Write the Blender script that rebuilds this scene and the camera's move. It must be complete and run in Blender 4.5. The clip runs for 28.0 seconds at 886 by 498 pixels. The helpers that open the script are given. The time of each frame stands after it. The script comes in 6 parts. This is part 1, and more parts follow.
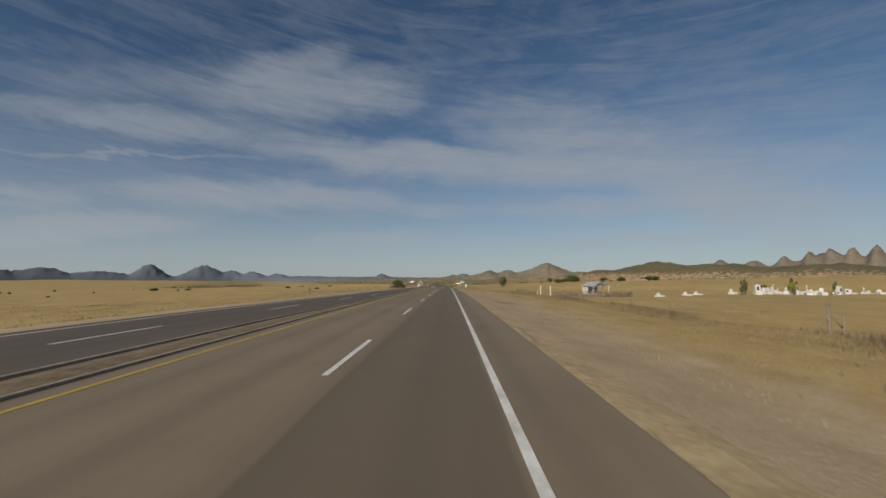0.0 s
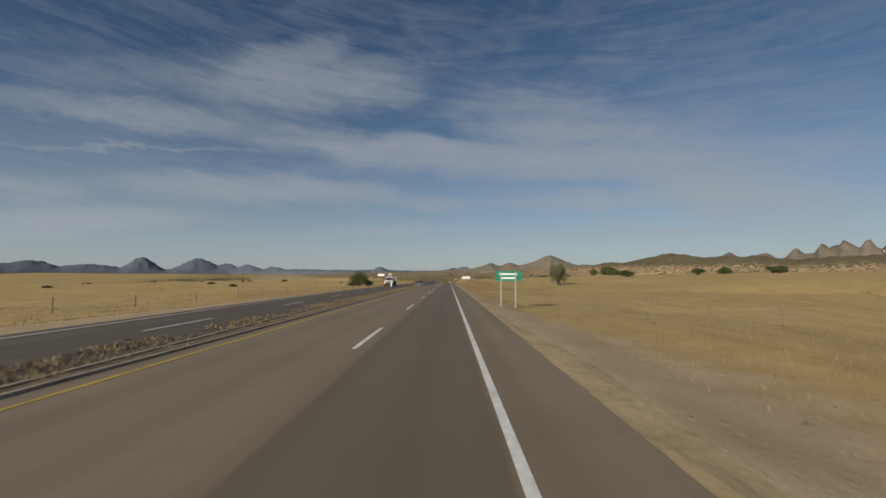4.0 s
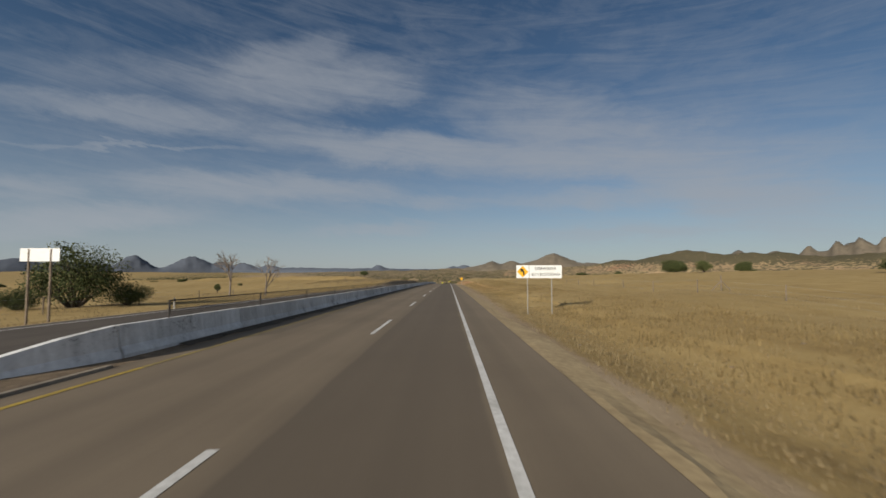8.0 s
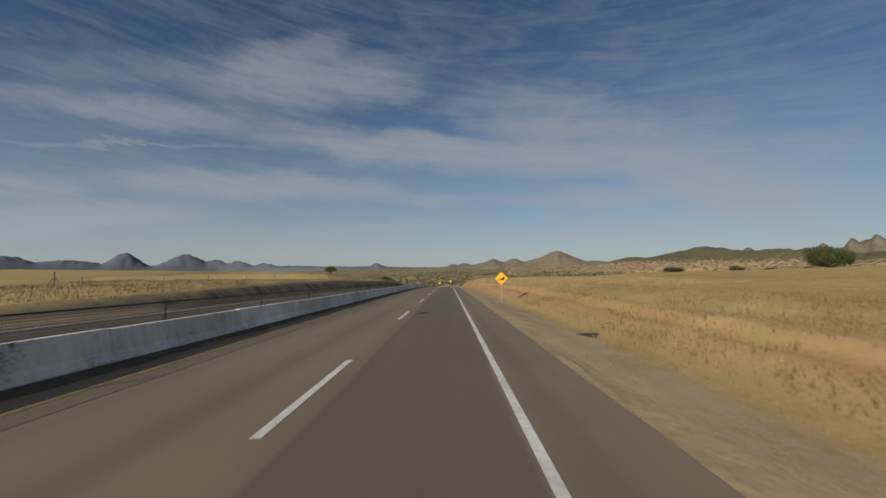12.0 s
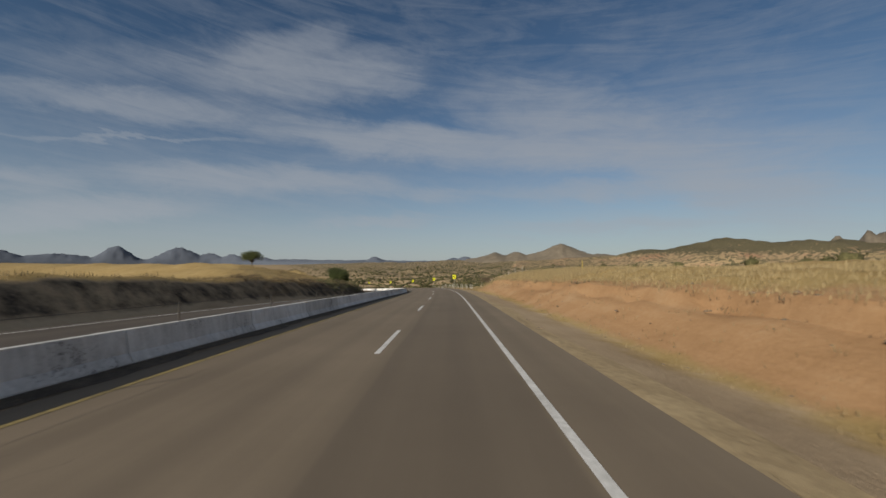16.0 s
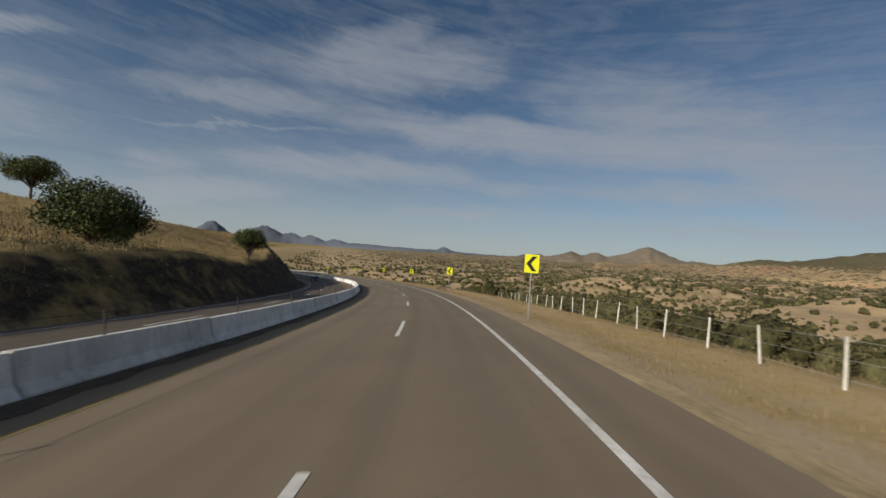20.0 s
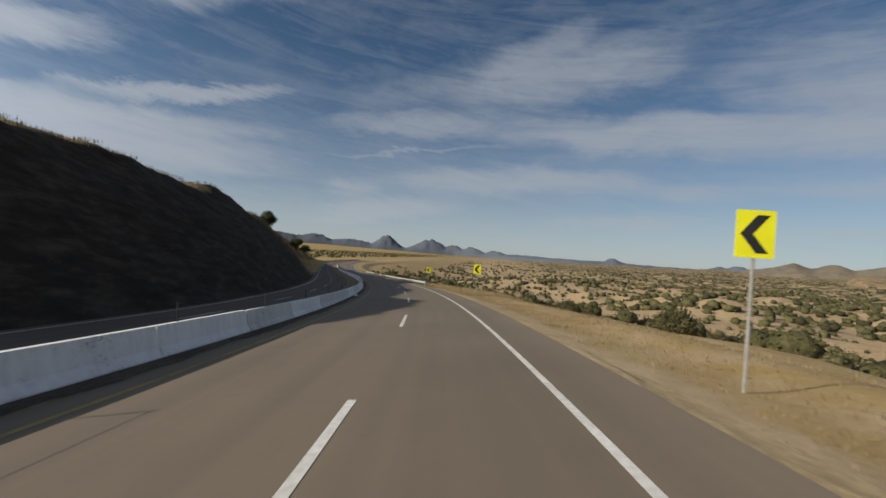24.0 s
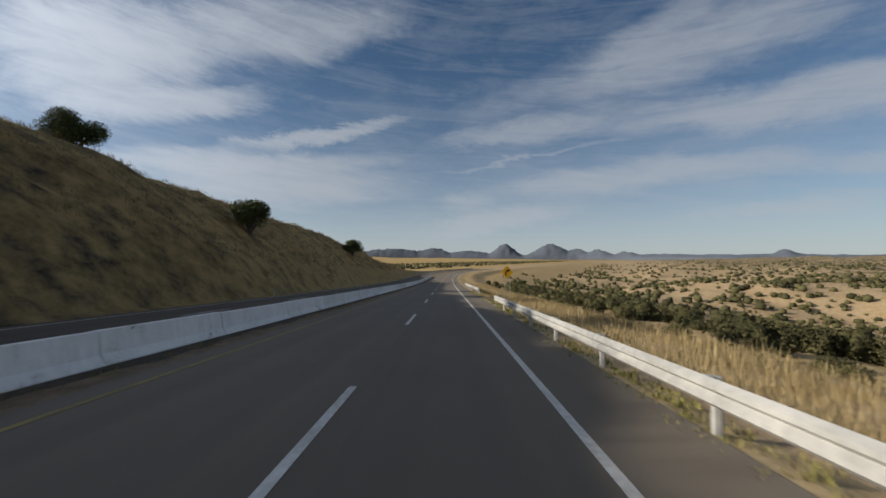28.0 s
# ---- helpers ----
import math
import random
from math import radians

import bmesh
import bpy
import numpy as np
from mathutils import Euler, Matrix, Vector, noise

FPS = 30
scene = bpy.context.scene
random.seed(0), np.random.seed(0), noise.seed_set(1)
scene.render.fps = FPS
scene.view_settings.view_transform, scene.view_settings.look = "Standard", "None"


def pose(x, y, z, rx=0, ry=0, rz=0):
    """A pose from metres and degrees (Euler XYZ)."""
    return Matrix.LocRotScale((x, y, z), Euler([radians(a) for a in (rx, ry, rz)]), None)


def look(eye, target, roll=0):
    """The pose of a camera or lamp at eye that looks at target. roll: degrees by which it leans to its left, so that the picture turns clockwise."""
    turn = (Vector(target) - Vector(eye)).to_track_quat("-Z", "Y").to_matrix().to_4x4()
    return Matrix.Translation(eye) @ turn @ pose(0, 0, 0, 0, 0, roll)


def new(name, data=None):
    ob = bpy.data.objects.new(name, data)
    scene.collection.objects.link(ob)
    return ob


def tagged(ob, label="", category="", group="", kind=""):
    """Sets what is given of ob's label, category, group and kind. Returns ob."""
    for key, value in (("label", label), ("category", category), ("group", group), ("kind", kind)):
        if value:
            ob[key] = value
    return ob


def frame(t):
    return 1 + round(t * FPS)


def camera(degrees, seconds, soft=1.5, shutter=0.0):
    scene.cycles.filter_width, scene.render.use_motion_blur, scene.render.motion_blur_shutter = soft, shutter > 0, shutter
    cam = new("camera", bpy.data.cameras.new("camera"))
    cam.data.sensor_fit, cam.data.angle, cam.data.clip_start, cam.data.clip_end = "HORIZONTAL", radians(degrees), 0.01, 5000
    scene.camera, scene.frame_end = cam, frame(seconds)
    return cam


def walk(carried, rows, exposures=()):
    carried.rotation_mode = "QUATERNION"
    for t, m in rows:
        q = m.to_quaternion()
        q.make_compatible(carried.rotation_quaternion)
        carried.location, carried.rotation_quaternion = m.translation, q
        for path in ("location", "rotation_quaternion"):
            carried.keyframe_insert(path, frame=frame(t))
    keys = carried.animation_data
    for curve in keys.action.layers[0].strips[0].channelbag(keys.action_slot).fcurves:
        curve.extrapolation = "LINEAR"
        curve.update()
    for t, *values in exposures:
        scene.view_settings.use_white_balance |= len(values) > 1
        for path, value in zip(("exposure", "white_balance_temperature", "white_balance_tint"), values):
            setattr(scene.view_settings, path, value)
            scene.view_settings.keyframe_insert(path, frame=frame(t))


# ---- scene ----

# The camera: a lorry's dash camera, driven along the right lane of a dual carriageway.
cam = camera(95.0, 28.0, 1.6, 0.09)

# Speed, heading (degrees to the left), grade and bank along the drive.
TS = [-12, 0, 1, 2, 3, 6, 7, 8, 9, 10, 11, 12, 12.5, 14.5, 15, 16, 17, 18, 19, 20, 21, 21.5, 23.5, 25, 28, 46]
LAG = [-6, 0, 1.2, 2.0, 2.7, 4.3, 5.2, 6.3, 7.5, 8.8, 10.3, 11.6, 12.4, 15.6, 16.4, 17.5, 18.2, 18.8, 19.7, 20.7, 21.4, 21.8, 23.0, 23.6, 24.1, 25]
TH = [0, 16.5, 17, 17.5, 18, 18.5, 19, 19.5, 20, 20.5, 21, 21.5, 23.5, 24, 24.5, 25, 25.5, 26, 26.5, 27, 27.5, 28, 28.6, 30, 33, 37, 42]
HV = [0, 0, 0.0, 0.47, 1.57, 2.75, 4.6, 7.04, 9.83, 12.7, 15.6, 18.5, 29.4, 32.1, 34.8, 37.5, 40.1, 42.4, 44.7, 46.6, 47.9, 48.7, 49.0, 49.0, 48.5, 42, 26]
TG = [-8, 0, 1, 3, 6, 10, 12.5, 14.5, 16, 17, 18, 19, 20, 21.5, 23.5, 25, 28, 31, 34, 50]
GV = [0.2, 0, -0.5, -0.95, -1.2, -1.25, -1.5, -1.75, -2.35, -2.5, -2.9, -3.3, -3.6, -3.8, -3.6, -3.35, -2.7, -2.4, -0.8, 0]
TB = [0, 16.5, 17.5, 18.5, 19.5, 25, 26, 27, 27.5, 28, 40]
BV = [0, 0, 1.0, 2.8, 4.3, 4.2, 3.0, 1.4, 0.6, 0, 0]
TL = [0, 2, 6.5, 8.5, 11, 14.5, 17, 20, 24, 28]
LV = [2.62, 2.67, 2.85, 2.8, 2.62, 2.1, 1.85, 1.5, 1.55, 1.8]
EYE, TILT, ASIDE = 2.05, 4.06, 0.8


def smooth(v, n):
    k = np.ones(n) / n
    return np.convolve(np.pad(v, (n // 2, n - 1 - n // 2), mode="edge"), k, mode="valid")


# The road's reference line (its broken lane line), sampled every metre.
_t = np.arange(-12, 46, 0.02)
_s = 30 * _t - smooth(np.interp(_t, TS, LAG), 51)
S0, S1 = -320, 1260
S = np.arange(S0, S1 + 0.5, 1.0)
T_OF_S = np.interp(S, _s, _t)
HEAD = np.radians(smooth(np.interp(T_OF_S - 0.06, TH, HV), 9))
GRADE = np.tan(np.radians(smooth(np.interp(T_OF_S, TG, GV), 41)))
BANK = np.radians(smooth(np.interp(T_OF_S, TB, BV), 15))
LX = np.concatenate([[0], np.cumsum(-np.sin((HEAD[1:] + HEAD[:-1]) / 2))])
LY = np.concatenate([[0], np.cumsum(np.cos((HEAD[1:] + HEAD[:-1]) / 2))])
LZ = np.concatenate([[0], np.cumsum((GRADE[1:] + GRADE[:-1]) / 2)])
for _a in (LX, LY, LZ):
    _a -= np.interp(0, S, _a)


def along(s, lat=0.0, up=0.0):
    """Arrays x, y, z of the point at s metres along the road, lat metres to the right and up metres above the carriageway's plane."""
    s, lat, up = np.broadcast_arrays(np.asarray(s, float), np.asarray(lat, float), np.asarray(up, float))
    h, b = np.interp(s, S, HEAD), np.interp(s, S, BANK)
    side, z = lat * np.cos(b) - up * np.sin(b), np.interp(s, S, LZ) + lat * np.sin(b) + up * np.cos(b)
    return np.interp(s, S, LX) + side * np.cos(h), np.interp(s, S, LY) + side * np.sin(h), z


def road_point(s, lat=0.0, up=0.0):
    return Vector([float(v) for v in along(s, lat, up)])


def heading(s):
    return math.degrees(float(np.interp(s, S, HEAD)))


rows = []
for k in range(57):
    t = k / 2
    s = float(np.interp(t, _t, _s))
    p = road_point(s, float(np.interp(t, TL, LV)), EYE)
    yaw = float(np.interp(t, TH, HV)) + ASIDE
    pitch = TILT + math.degrees(math.atan(float(np.interp(s, S, GRADE))))
    rows.append((t, pose(*p, 90 + pitch, -float(np.interp(t, TB, BV)), yaw)))
walk(cam, rows, [(0, 0.0), (20, 0.0), (23.5, 0.18), (28, 0.32)])

# Low winter sun behind and to the left, high thin cloud.
SUN_FROM, SUN_UP = 217.0, 21.8   # compass degrees clockwise from +y
world = bpy.data.worlds.new("sky")
scene.world = world
world.use_nodes = True
wn, wl = world.node_tree.nodes, world.node_tree.links
wn.clear()
sky = wn.new("ShaderNodeTexSky")
sky.sky_type, sky.sun_disc = "NISHITA", False
sky.sun_elevation, sky.sun_rotation = radians(SUN_UP), radians(SUN_FROM)
sky.altitude, sky.air_density, sky.dust_density, sky.ozone_density = 1500, 1.0, 0.7, 1.6


def node(tree, kind, **sets):
    n = tree.nodes.new(kind)
    for key, value in sets.items():
        if key in n.inputs:
            n.inputs[key].default_value = value
        else:
            setattr(n, key, value)
    return n


def math_node(tree, op, a, b=None, clamp=False):
    n = tree.nodes.new("ShaderNodeMath")
    n.operation, n.use_clamp = op, clamp
    for i, v in enumerate((a, b)):
        if v is None:
            continue
        if isinstance(v, (int, float)):
            n.inputs[i].default_value = v
        else:
            tree.links.new(v, n.inputs[i])
    return n.outputs[0]


def ramp(tree, fac, *stops):
    n = tree.nodes.new("ShaderNodeValToRGB")
    tree.links.new(fac, n.inputs[0])
    els = n.color_ramp.elements
    while len(els) < len(stops):
        els.new(0.5)
    for e, (at, col) in zip(els, stops):
        e.position = at
        e.color = (*col, 1) if isinstance(col, tuple) else (col, col, col, 1)
    return n.outputs[0]


def noise_node(tree, vec, scale, detail=6.0, rough=0.6, warp=0.0):
    n = node(tree, "ShaderNodeTexNoise", Scale=scale, Detail=detail, Roughness=rough, Distortion=warp)
    tree.links.new(vec, n.inputs["Vector"])
    return n.outputs["Fac"]


# Cirrus: long brushed strokes of cloud at their bearings and heights (degrees), frayed by fibrous noise.
wt = world.node_tree
geo = wn.new("ShaderNodeTexCoord")
sep = wn.new("ShaderNodeSeparateXYZ")
wl.new(geo.outputs["Generated"], sep.inputs[0])
azim = math_node(wt, "MULTIPLY", math_node(wt, "ARCTAN2", sep.outputs["X"], sep.outputs["Y"]), 180 / math.pi)
elev = math_node(wt, "MULTIPLY", math_node(wt, "ARCSINE", sep.outputs["Z"]), 180 / math.pi)
dome_at = wn.new("ShaderNodeCombineXYZ")
wl.new(azim, dome_at.inputs[0])
wl.new(elev, dome_at.inputs[1])


def dome_noise(turn, sx, sy, detail, rough, warp, colour=False):
    """Noise over the sky's dome, drawn out along the wind."""
    m = node(wt, "ShaderNodeMapping")
    wl.new(dome_at.outputs[0], m.inputs[0])
    m.inputs["Rotation"].default_value = (0, 0, radians(turn))
    s = node(wt, "ShaderNodeMapping")
    wl.new(m.outputs[0], s.inputs[0])
    s.inputs["Scale"].default_value = (sx, sy, 1)
    n = node(wt, "ShaderNodeTexNoise", Scale=1.0, Detail=detail, Roughness=rough, Distortion=warp)
    wl.new(s.outputs[0], n.inputs["Vector"])
    return n.outputs["Color" if colour else "Fac"]


fray = node(wt, "ShaderNodeVectorMath", operation="SUBTRACT")
wl.new(dome_noise(6, 0.055, 0.15, 9, 0.68, 0.6, True), fray.inputs[0])
fray.inputs[1].default_value = (0.5, 0.5, 0.5)
pull = node(wt, "ShaderNodeVectorMath", operation="MULTIPLY")
wl.new(fray.outputs[0], pull.inputs[0])
pull.inputs[1].default_value = (15.0, 6.0, 0)
drawn = node(wt, "ShaderNodeVectorMath", operation="ADD")
wl.new(dome_at.outputs[0], drawn.inputs[0])
wl.new(pull.outputs[0], drawn.inputs[1])


def stroke(az, el, half_long, half_wide, slope, weight):
    """One soft-edged brush of cloud round az, el; slope in degrees, falling to the right."""
    m = node(wt, "ShaderNodeMapping", vector_type="TEXTURE")
    wl.new(drawn.outputs[0], m.inputs[0])
    m.inputs["Location"].default_value = (az, el, 0)
    m.inputs["Rotation"].default_value = (0, 0, radians(-slope))
    m.inputs["Scale"].default_value = (half_long, half_wide, 1)
    far = node(wt, "ShaderNodeVectorMath", operation="LENGTH")
    wl.new(m.outputs[0], far.inputs[0])
    r = node(wt, "ShaderNodeMapRange", interpolation_type="SMOOTHSTEP")
    wl.new(far.outputs["Value"], r.inputs["Value"])
    r.inputs["From Min"].default_value, r.inputs["From Max"].default_value = 0.25, 1.45
    r.inputs["To Min"].default_value, r.inputs["To Max"].default_value = weight, 0.0
    return r.outputs["Result"]


sheet = None
for brush in (
        (-19.6, 23.8, 16.4, 3.2, -6.7, 0.65),
        (-19.7, 28.0, 5.9, 1.8, -11.2, 0.37),
        (-39.0, 17.1, 10.2, 1.6, -6.6, 0.58),
        (-0.7, 15.8, 28.7, 2.3, 4.6, 0.87),
        (22.3, 17.0, 19.4, 4.0, 14.4, 0.75),
        (36.4, 8.2, 9.9, 3.5, 19.4, 0.84),
        (-25.3, 10.3, 16.0, 1.8, -2.2, 0.75),
        (-4.3, 9.7, 10.0, 1.0, 2.7, 0.4),
        (-40.5, 5.5, 10.1, 1.5, -8.6, 0.8),
        (-45.1, 8.1, 3.9, 1.7, 1.9, 0.44),
        (-38.6, 13.6, 12.7, 0.3, -7.4, 0.34),
        (21.1, 9.4, 13.0, 1.5, 0.9, 0.57),
        (-10.2, 5.4, 7.7, 0.8, -1.5, 0.44),
        (30.6, 23.6, 14.5, 3.5, 25.3, 0.07),
        (-41.6, 20.6, 6.2, 1.9, -18.3, 0.13),
        (20.6, 4.4, 13.3, 1.0, 0.8, 0.47),
        (-90.4, 21.9, 8.4, 5.3, -9.0, 1.56),
        (-71.7, 27.8, 14.3, 3.3, -11.5, 0.95),
        (-82.9, 17.8, 10.0, 1.7, -12.7, 0.98),
        (-66.9, 16.5, 10.2, 0.9, -13.9, 1.24),
        (-74.6, 12.3, 17.1, 1.4, -4.6, 1.08),
        (-70.1, 9.7, 13.5, 2.5, -2.1, 1.23),
):
    one = stroke(*brush)
    sheet = one if sheet is None else math_node(wt, "ADD", sheet, one)
# the same kind of cloud goes on round the rest of the sky
aside = ramp(wt, math_node(wt, "MULTIPLY", math_node(wt, "ABSOLUTE", math_node(wt, "ADD", azim, 24.0)), 0.01), (0.72, 0.0), (0.86, 1.0))
rest = math_node(wt, "MULTIPLY", ramp(wt, dome_noise(6, 0.03, 0.08, 5, 0.6, 0.8), (0.40, 0.0), (0.60, 0.9)), aside)
sheet = math_node(wt, "ADD", sheet, rest)
fibre = dome_noise(5, 0.05, 0.42, 12, 0.68, 1.1)
puff = dome_noise(0, 0.11, 0.22, 10, 0.66, 0.5)
grain = math_node(wt, "ADD", math_node(wt, "MULTIPLY", fibre, 0.6), math_node(wt, "MULTIPLY", puff, 0.4))
veil = math_node(wt, "MULTIPLY", sheet, ramp(wt, grain, (0.34, 0.48), (0.50, 1.0), (0.64, 1.4)))
thin = math_node(wt, "MULTIPLY", ramp(wt, grain, (0.44, 0.0), (0.64, 1.0)), 0.19)
low = ramp(wt, sep.outputs["Z"], (0.0, 0.92), (0.06, 0.70), (0.13, 0.34), (0.30, 0.06), (0.42, 0.0))
amount = math_node(wt, "ADD", math_node(wt, "ADD", veil, thin), low)
amount = math_node(wt, "SUBTRACT", 1.0, math_node(wt, "EXPONENT", math_node(wt, "MULTIPLY", amount, -1.45)))
amount = math_node(wt, "MULTIPLY", amount, 0.94, True)
mixc = node(wt, "ShaderNodeMix", data_type="RGBA")
wl.new(amount, mixc.inputs["Factor"])
tint = node(wt, "ShaderNodeVectorMath", operation="MULTIPLY")
wl.new(sky.outputs[0], tint.inputs[0])
tint.inputs[1].default_value = (0.69, 0.82, 0.88)
wl.new(tint.outputs[0], mixc.inputs["A"])
# thin cloud scatters sunlight forwards: brighter towards the sun
toward = node(wt, "ShaderNodeVectorMath", operation="DOT_PRODUCT")
wl.new(geo.outputs["Generated"], toward.inputs[0])
toward.inputs[1].default_value = (math.sin(radians(SUN_FROM)) * math.cos(radians(SUN_UP)), math.cos(radians(SUN_FROM)) * math.cos(radians(SUN_UP)), math.sin(radians(SUN_UP)))
glow = math_node(wt, "ADD", 1.0, math_node(wt, "MULTIPLY", math_node(wt, "POWER", math_node(wt, "MAXIMUM", toward.outputs["Value"], 0.0), 3.0), 2.2))
cloud = node(wt, "ShaderNodeVectorMath", operation="SCALE")
tone = node(wt, "ShaderNodeMix", data_type="RGBA")
wl.new(low, tone.inputs["Factor"])
tone.inputs["A"].default_value, tone.inputs["B"].default_value = (4.45, 4.80, 5.38, 1), (5.35, 5.85, 6.42, 1)
wl.new(tone.outputs["Result"], cloud.inputs[0])
wl.new(glow, cloud.inputs["Scale"])
wl.new(cloud.outputs[0], mixc.inputs["B"])
bg = node(wt, "ShaderNodeBackground", Strength=0.068)
wl.new(mixc.outputs["Result"], bg.inputs[0])
wl.new(bg.outputs[0], wn.new("ShaderNodeOutputWorld").inputs[0])

sun = new("sun", bpy.data.lights.new("sun", "SUN"))
sun.data.energy, sun.data.angle, sun.data.color = 4.85, radians(0.6), (1.0, 0.915, 0.775)
_az, _el = radians(SUN_FROM), radians(SUN_UP)
sun.matrix_world = look((0, 0, 200), (-math.sin(_az) * math.cos(_el), -math.cos(_az) * math.cos(_el), 200 - math.sin(_el)))

# ---- materials ----
def material(name, rough=0.8, metal=0.0, spec=0.3):
    m = bpy.data.materials.new(name)
    m.use_nodes = True
    b = m.node_tree.nodes["Principled BSDF"]
    b.inputs["Roughness"].default_value, b.inputs["Metallic"].default_value = rough, metal
    b.inputs["Specular IOR Level"].default_value = spec
    return m, m.node_tree, b


def place_vec(t):
    return t.nodes.new("ShaderNodeNewGeometry").outputs["Position"]


def bumped(t, b, height, strength, distance):
    n = node(t, "ShaderNodeBump", Strength=strength, Distance=distance)
    t.links.new(height, n.inputs["Height"])
    t.links.new(n.outputs[0], b.inputs["Normal"])


def mix_col(t, fac, a, b, blend="MIX"):
    n = node(t, "ShaderNodeMix", data_type="RGBA", blend_type=blend)
    for key, v in (("Factor", fac), ("A", a), ("B", b)):
        if isinstance(v, tuple):
            n.inputs[key].default_value = (*v, 1)
        elif isinstance(v, (int, float)):
            n.inputs[key].default_value = v
        else:
            t.links.new(v, n.inputs[key])
    return n.outputs["Result"]


def simple(name, dark, light, scale=6.0, rough=0.8, metal=0.0, bump=0.2, dist=0.01, spread=(0.35, 0.65), spec=0.3):
    """A worn surface: two colours by two sizes of noise, with relief."""
    m, t, b = material(name, rough, metal, spec)
    v = place_vec(t)
    f = math_node(t, "ADD", math_node(t, "MULTIPLY", noise_node(t, v, scale, 8, 0.65), 0.6),
                  math_node(t, "MULTIPLY", noise_node(t, v, scale * 0.13, 3, 0.5), 0.4))
    t.links.new(ramp(t, f, (spread[0], dark), (spread[1], light)), b.inputs["Base Color"])
    if bump:
        bumped(t, b, f, bump, dist)
    return m


def leafy(name, dark, light):
    m, t, b = material(name, 0.75, 0, 0.2)
    isl = t.nodes.new("ShaderNodeNewGeometry").outputs["Random Per Island"]
    obr = t.nodes.new("ShaderNodeObjectInfo").outputs["Random"]
    f = math_node(t, "ADD", math_node(t, "MULTIPLY", isl, 0.75), math_node(t, "MULTIPLY", obr, 0.25))
    t.links.new(ramp(t, f, (0.1, dark), (0.9, light)), b.inputs["Base Color"])
    b.inputs["Subsurface Weight"].default_value = 0.0
    return m


def asphalt(name, dark, light, tint, relaid=None):
    m, t, b = material(name, 0.85, 0, 0.25)
    v = place_vec(t)
    grit = noise_node(t, v, 40, 4, 0.7)
    patch = noise_node(t, v, 0.22, 5, 0.6)
    uv = t.nodes.new("ShaderNodeUVMap").outputs[0]
    ms = node(t, "ShaderNodeMapping")
    t.links.new(uv, ms.inputs[0])
    ms.inputs["Scale"].default_value = (1.1, 0.02, 1)
    track = noise_node(t, ms.outputs[0], 1.0, 4, 0.6)
    f = math_node(t, "ADD", math_node(t, "MULTIPLY", patch, 0.4), math_node(t, "ADD", math_node(t, "MULTIPLY", track, 0.4), math_node(t, "MULTIPLY", grit, 0.2)))
    c = ramp(t, f, (0.3, dark), (0.7, light))
    # worn, darker wheel lanes along the road
    sx = t.nodes.new("ShaderNodeSeparateXYZ")
    t.links.new(uv, sx.inputs[0])
    wheel = math_node(t, "SINE", math_node(t, "MULTIPLY", sx.outputs[0], 3.5))
    c = mix_col(t, math_node(t, "MULTIPLY", math_node(t, "MAXIMUM", wheel, 0.0), 0.3), c, tint)
    if relaid:
        # a darker, newer surface on the right lane of the straight, with a crooked seam
        edge = math_node(t, "ADD", sx.outputs[0], math_node(t, "MULTIPLY", math_node(t, "SUBTRACT", patch, 0.5), 0.25))
        lane = math_node(t, "MULTIPLY", ramp(t, math_node(t, "MULTIPLY", edge, 0.1), (0.042, 0.0), (0.050, 1.0), (0.335, 1.0), (0.345, 0.0)),
                         ramp(t, math_node(t, "MULTIPLY", sx.outputs[1], 0.001), (0.43, 1.0), (0.53, 0.25)))
        c = mix_col(t, math_node(t, "MULTIPLY", lane, 0.62), c, relaid)
        # the hill's shade over the bend, put into the asphalt's colour as a greyer tone
        c = mix_col(t, ramp(t, math_node(t, "MULTIPLY", sx.outputs[1], 0.001), (0.62, 0.0), (0.80, 0.5)), c, mix_col(t, f, (0.085, 0.078, 0.072), (0.165, 0.150, 0.136)))
    crack = node(t, "ShaderNodeTexVoronoi", Scale=0.35, feature="DISTANCE_TO_EDGE")
    wob = node(t, "ShaderNodeVectorMath", operation="ADD")
    nz = node(t, "ShaderNodeTexNoise", Scale=0.8, Detail=5.0)
    t.links.new(v, nz.inputs["Vector"])
    t.links.new(v, wob.inputs[0])
    t.links.new(nz.outputs["Color"], wob.inputs[1])
    t.links.new(wob.outputs[0], crack.inputs["Vector"])
    line = math_node(t, "MULTIPLY", math_node(t, "LESS_THAN", crack.outputs["Distance"], 0.0028), math_node(t, "GREATER_THAN", patch, 0.60))
    c = mix_col(t, math_node(t, "MULTIPLY", line, 0.22), c, (0.02, 0.018, 0.016))
    t.links.new(c, b.inputs["Base Color"])
    bumped(t, b, grit, 0.35, 0.006)
    return m


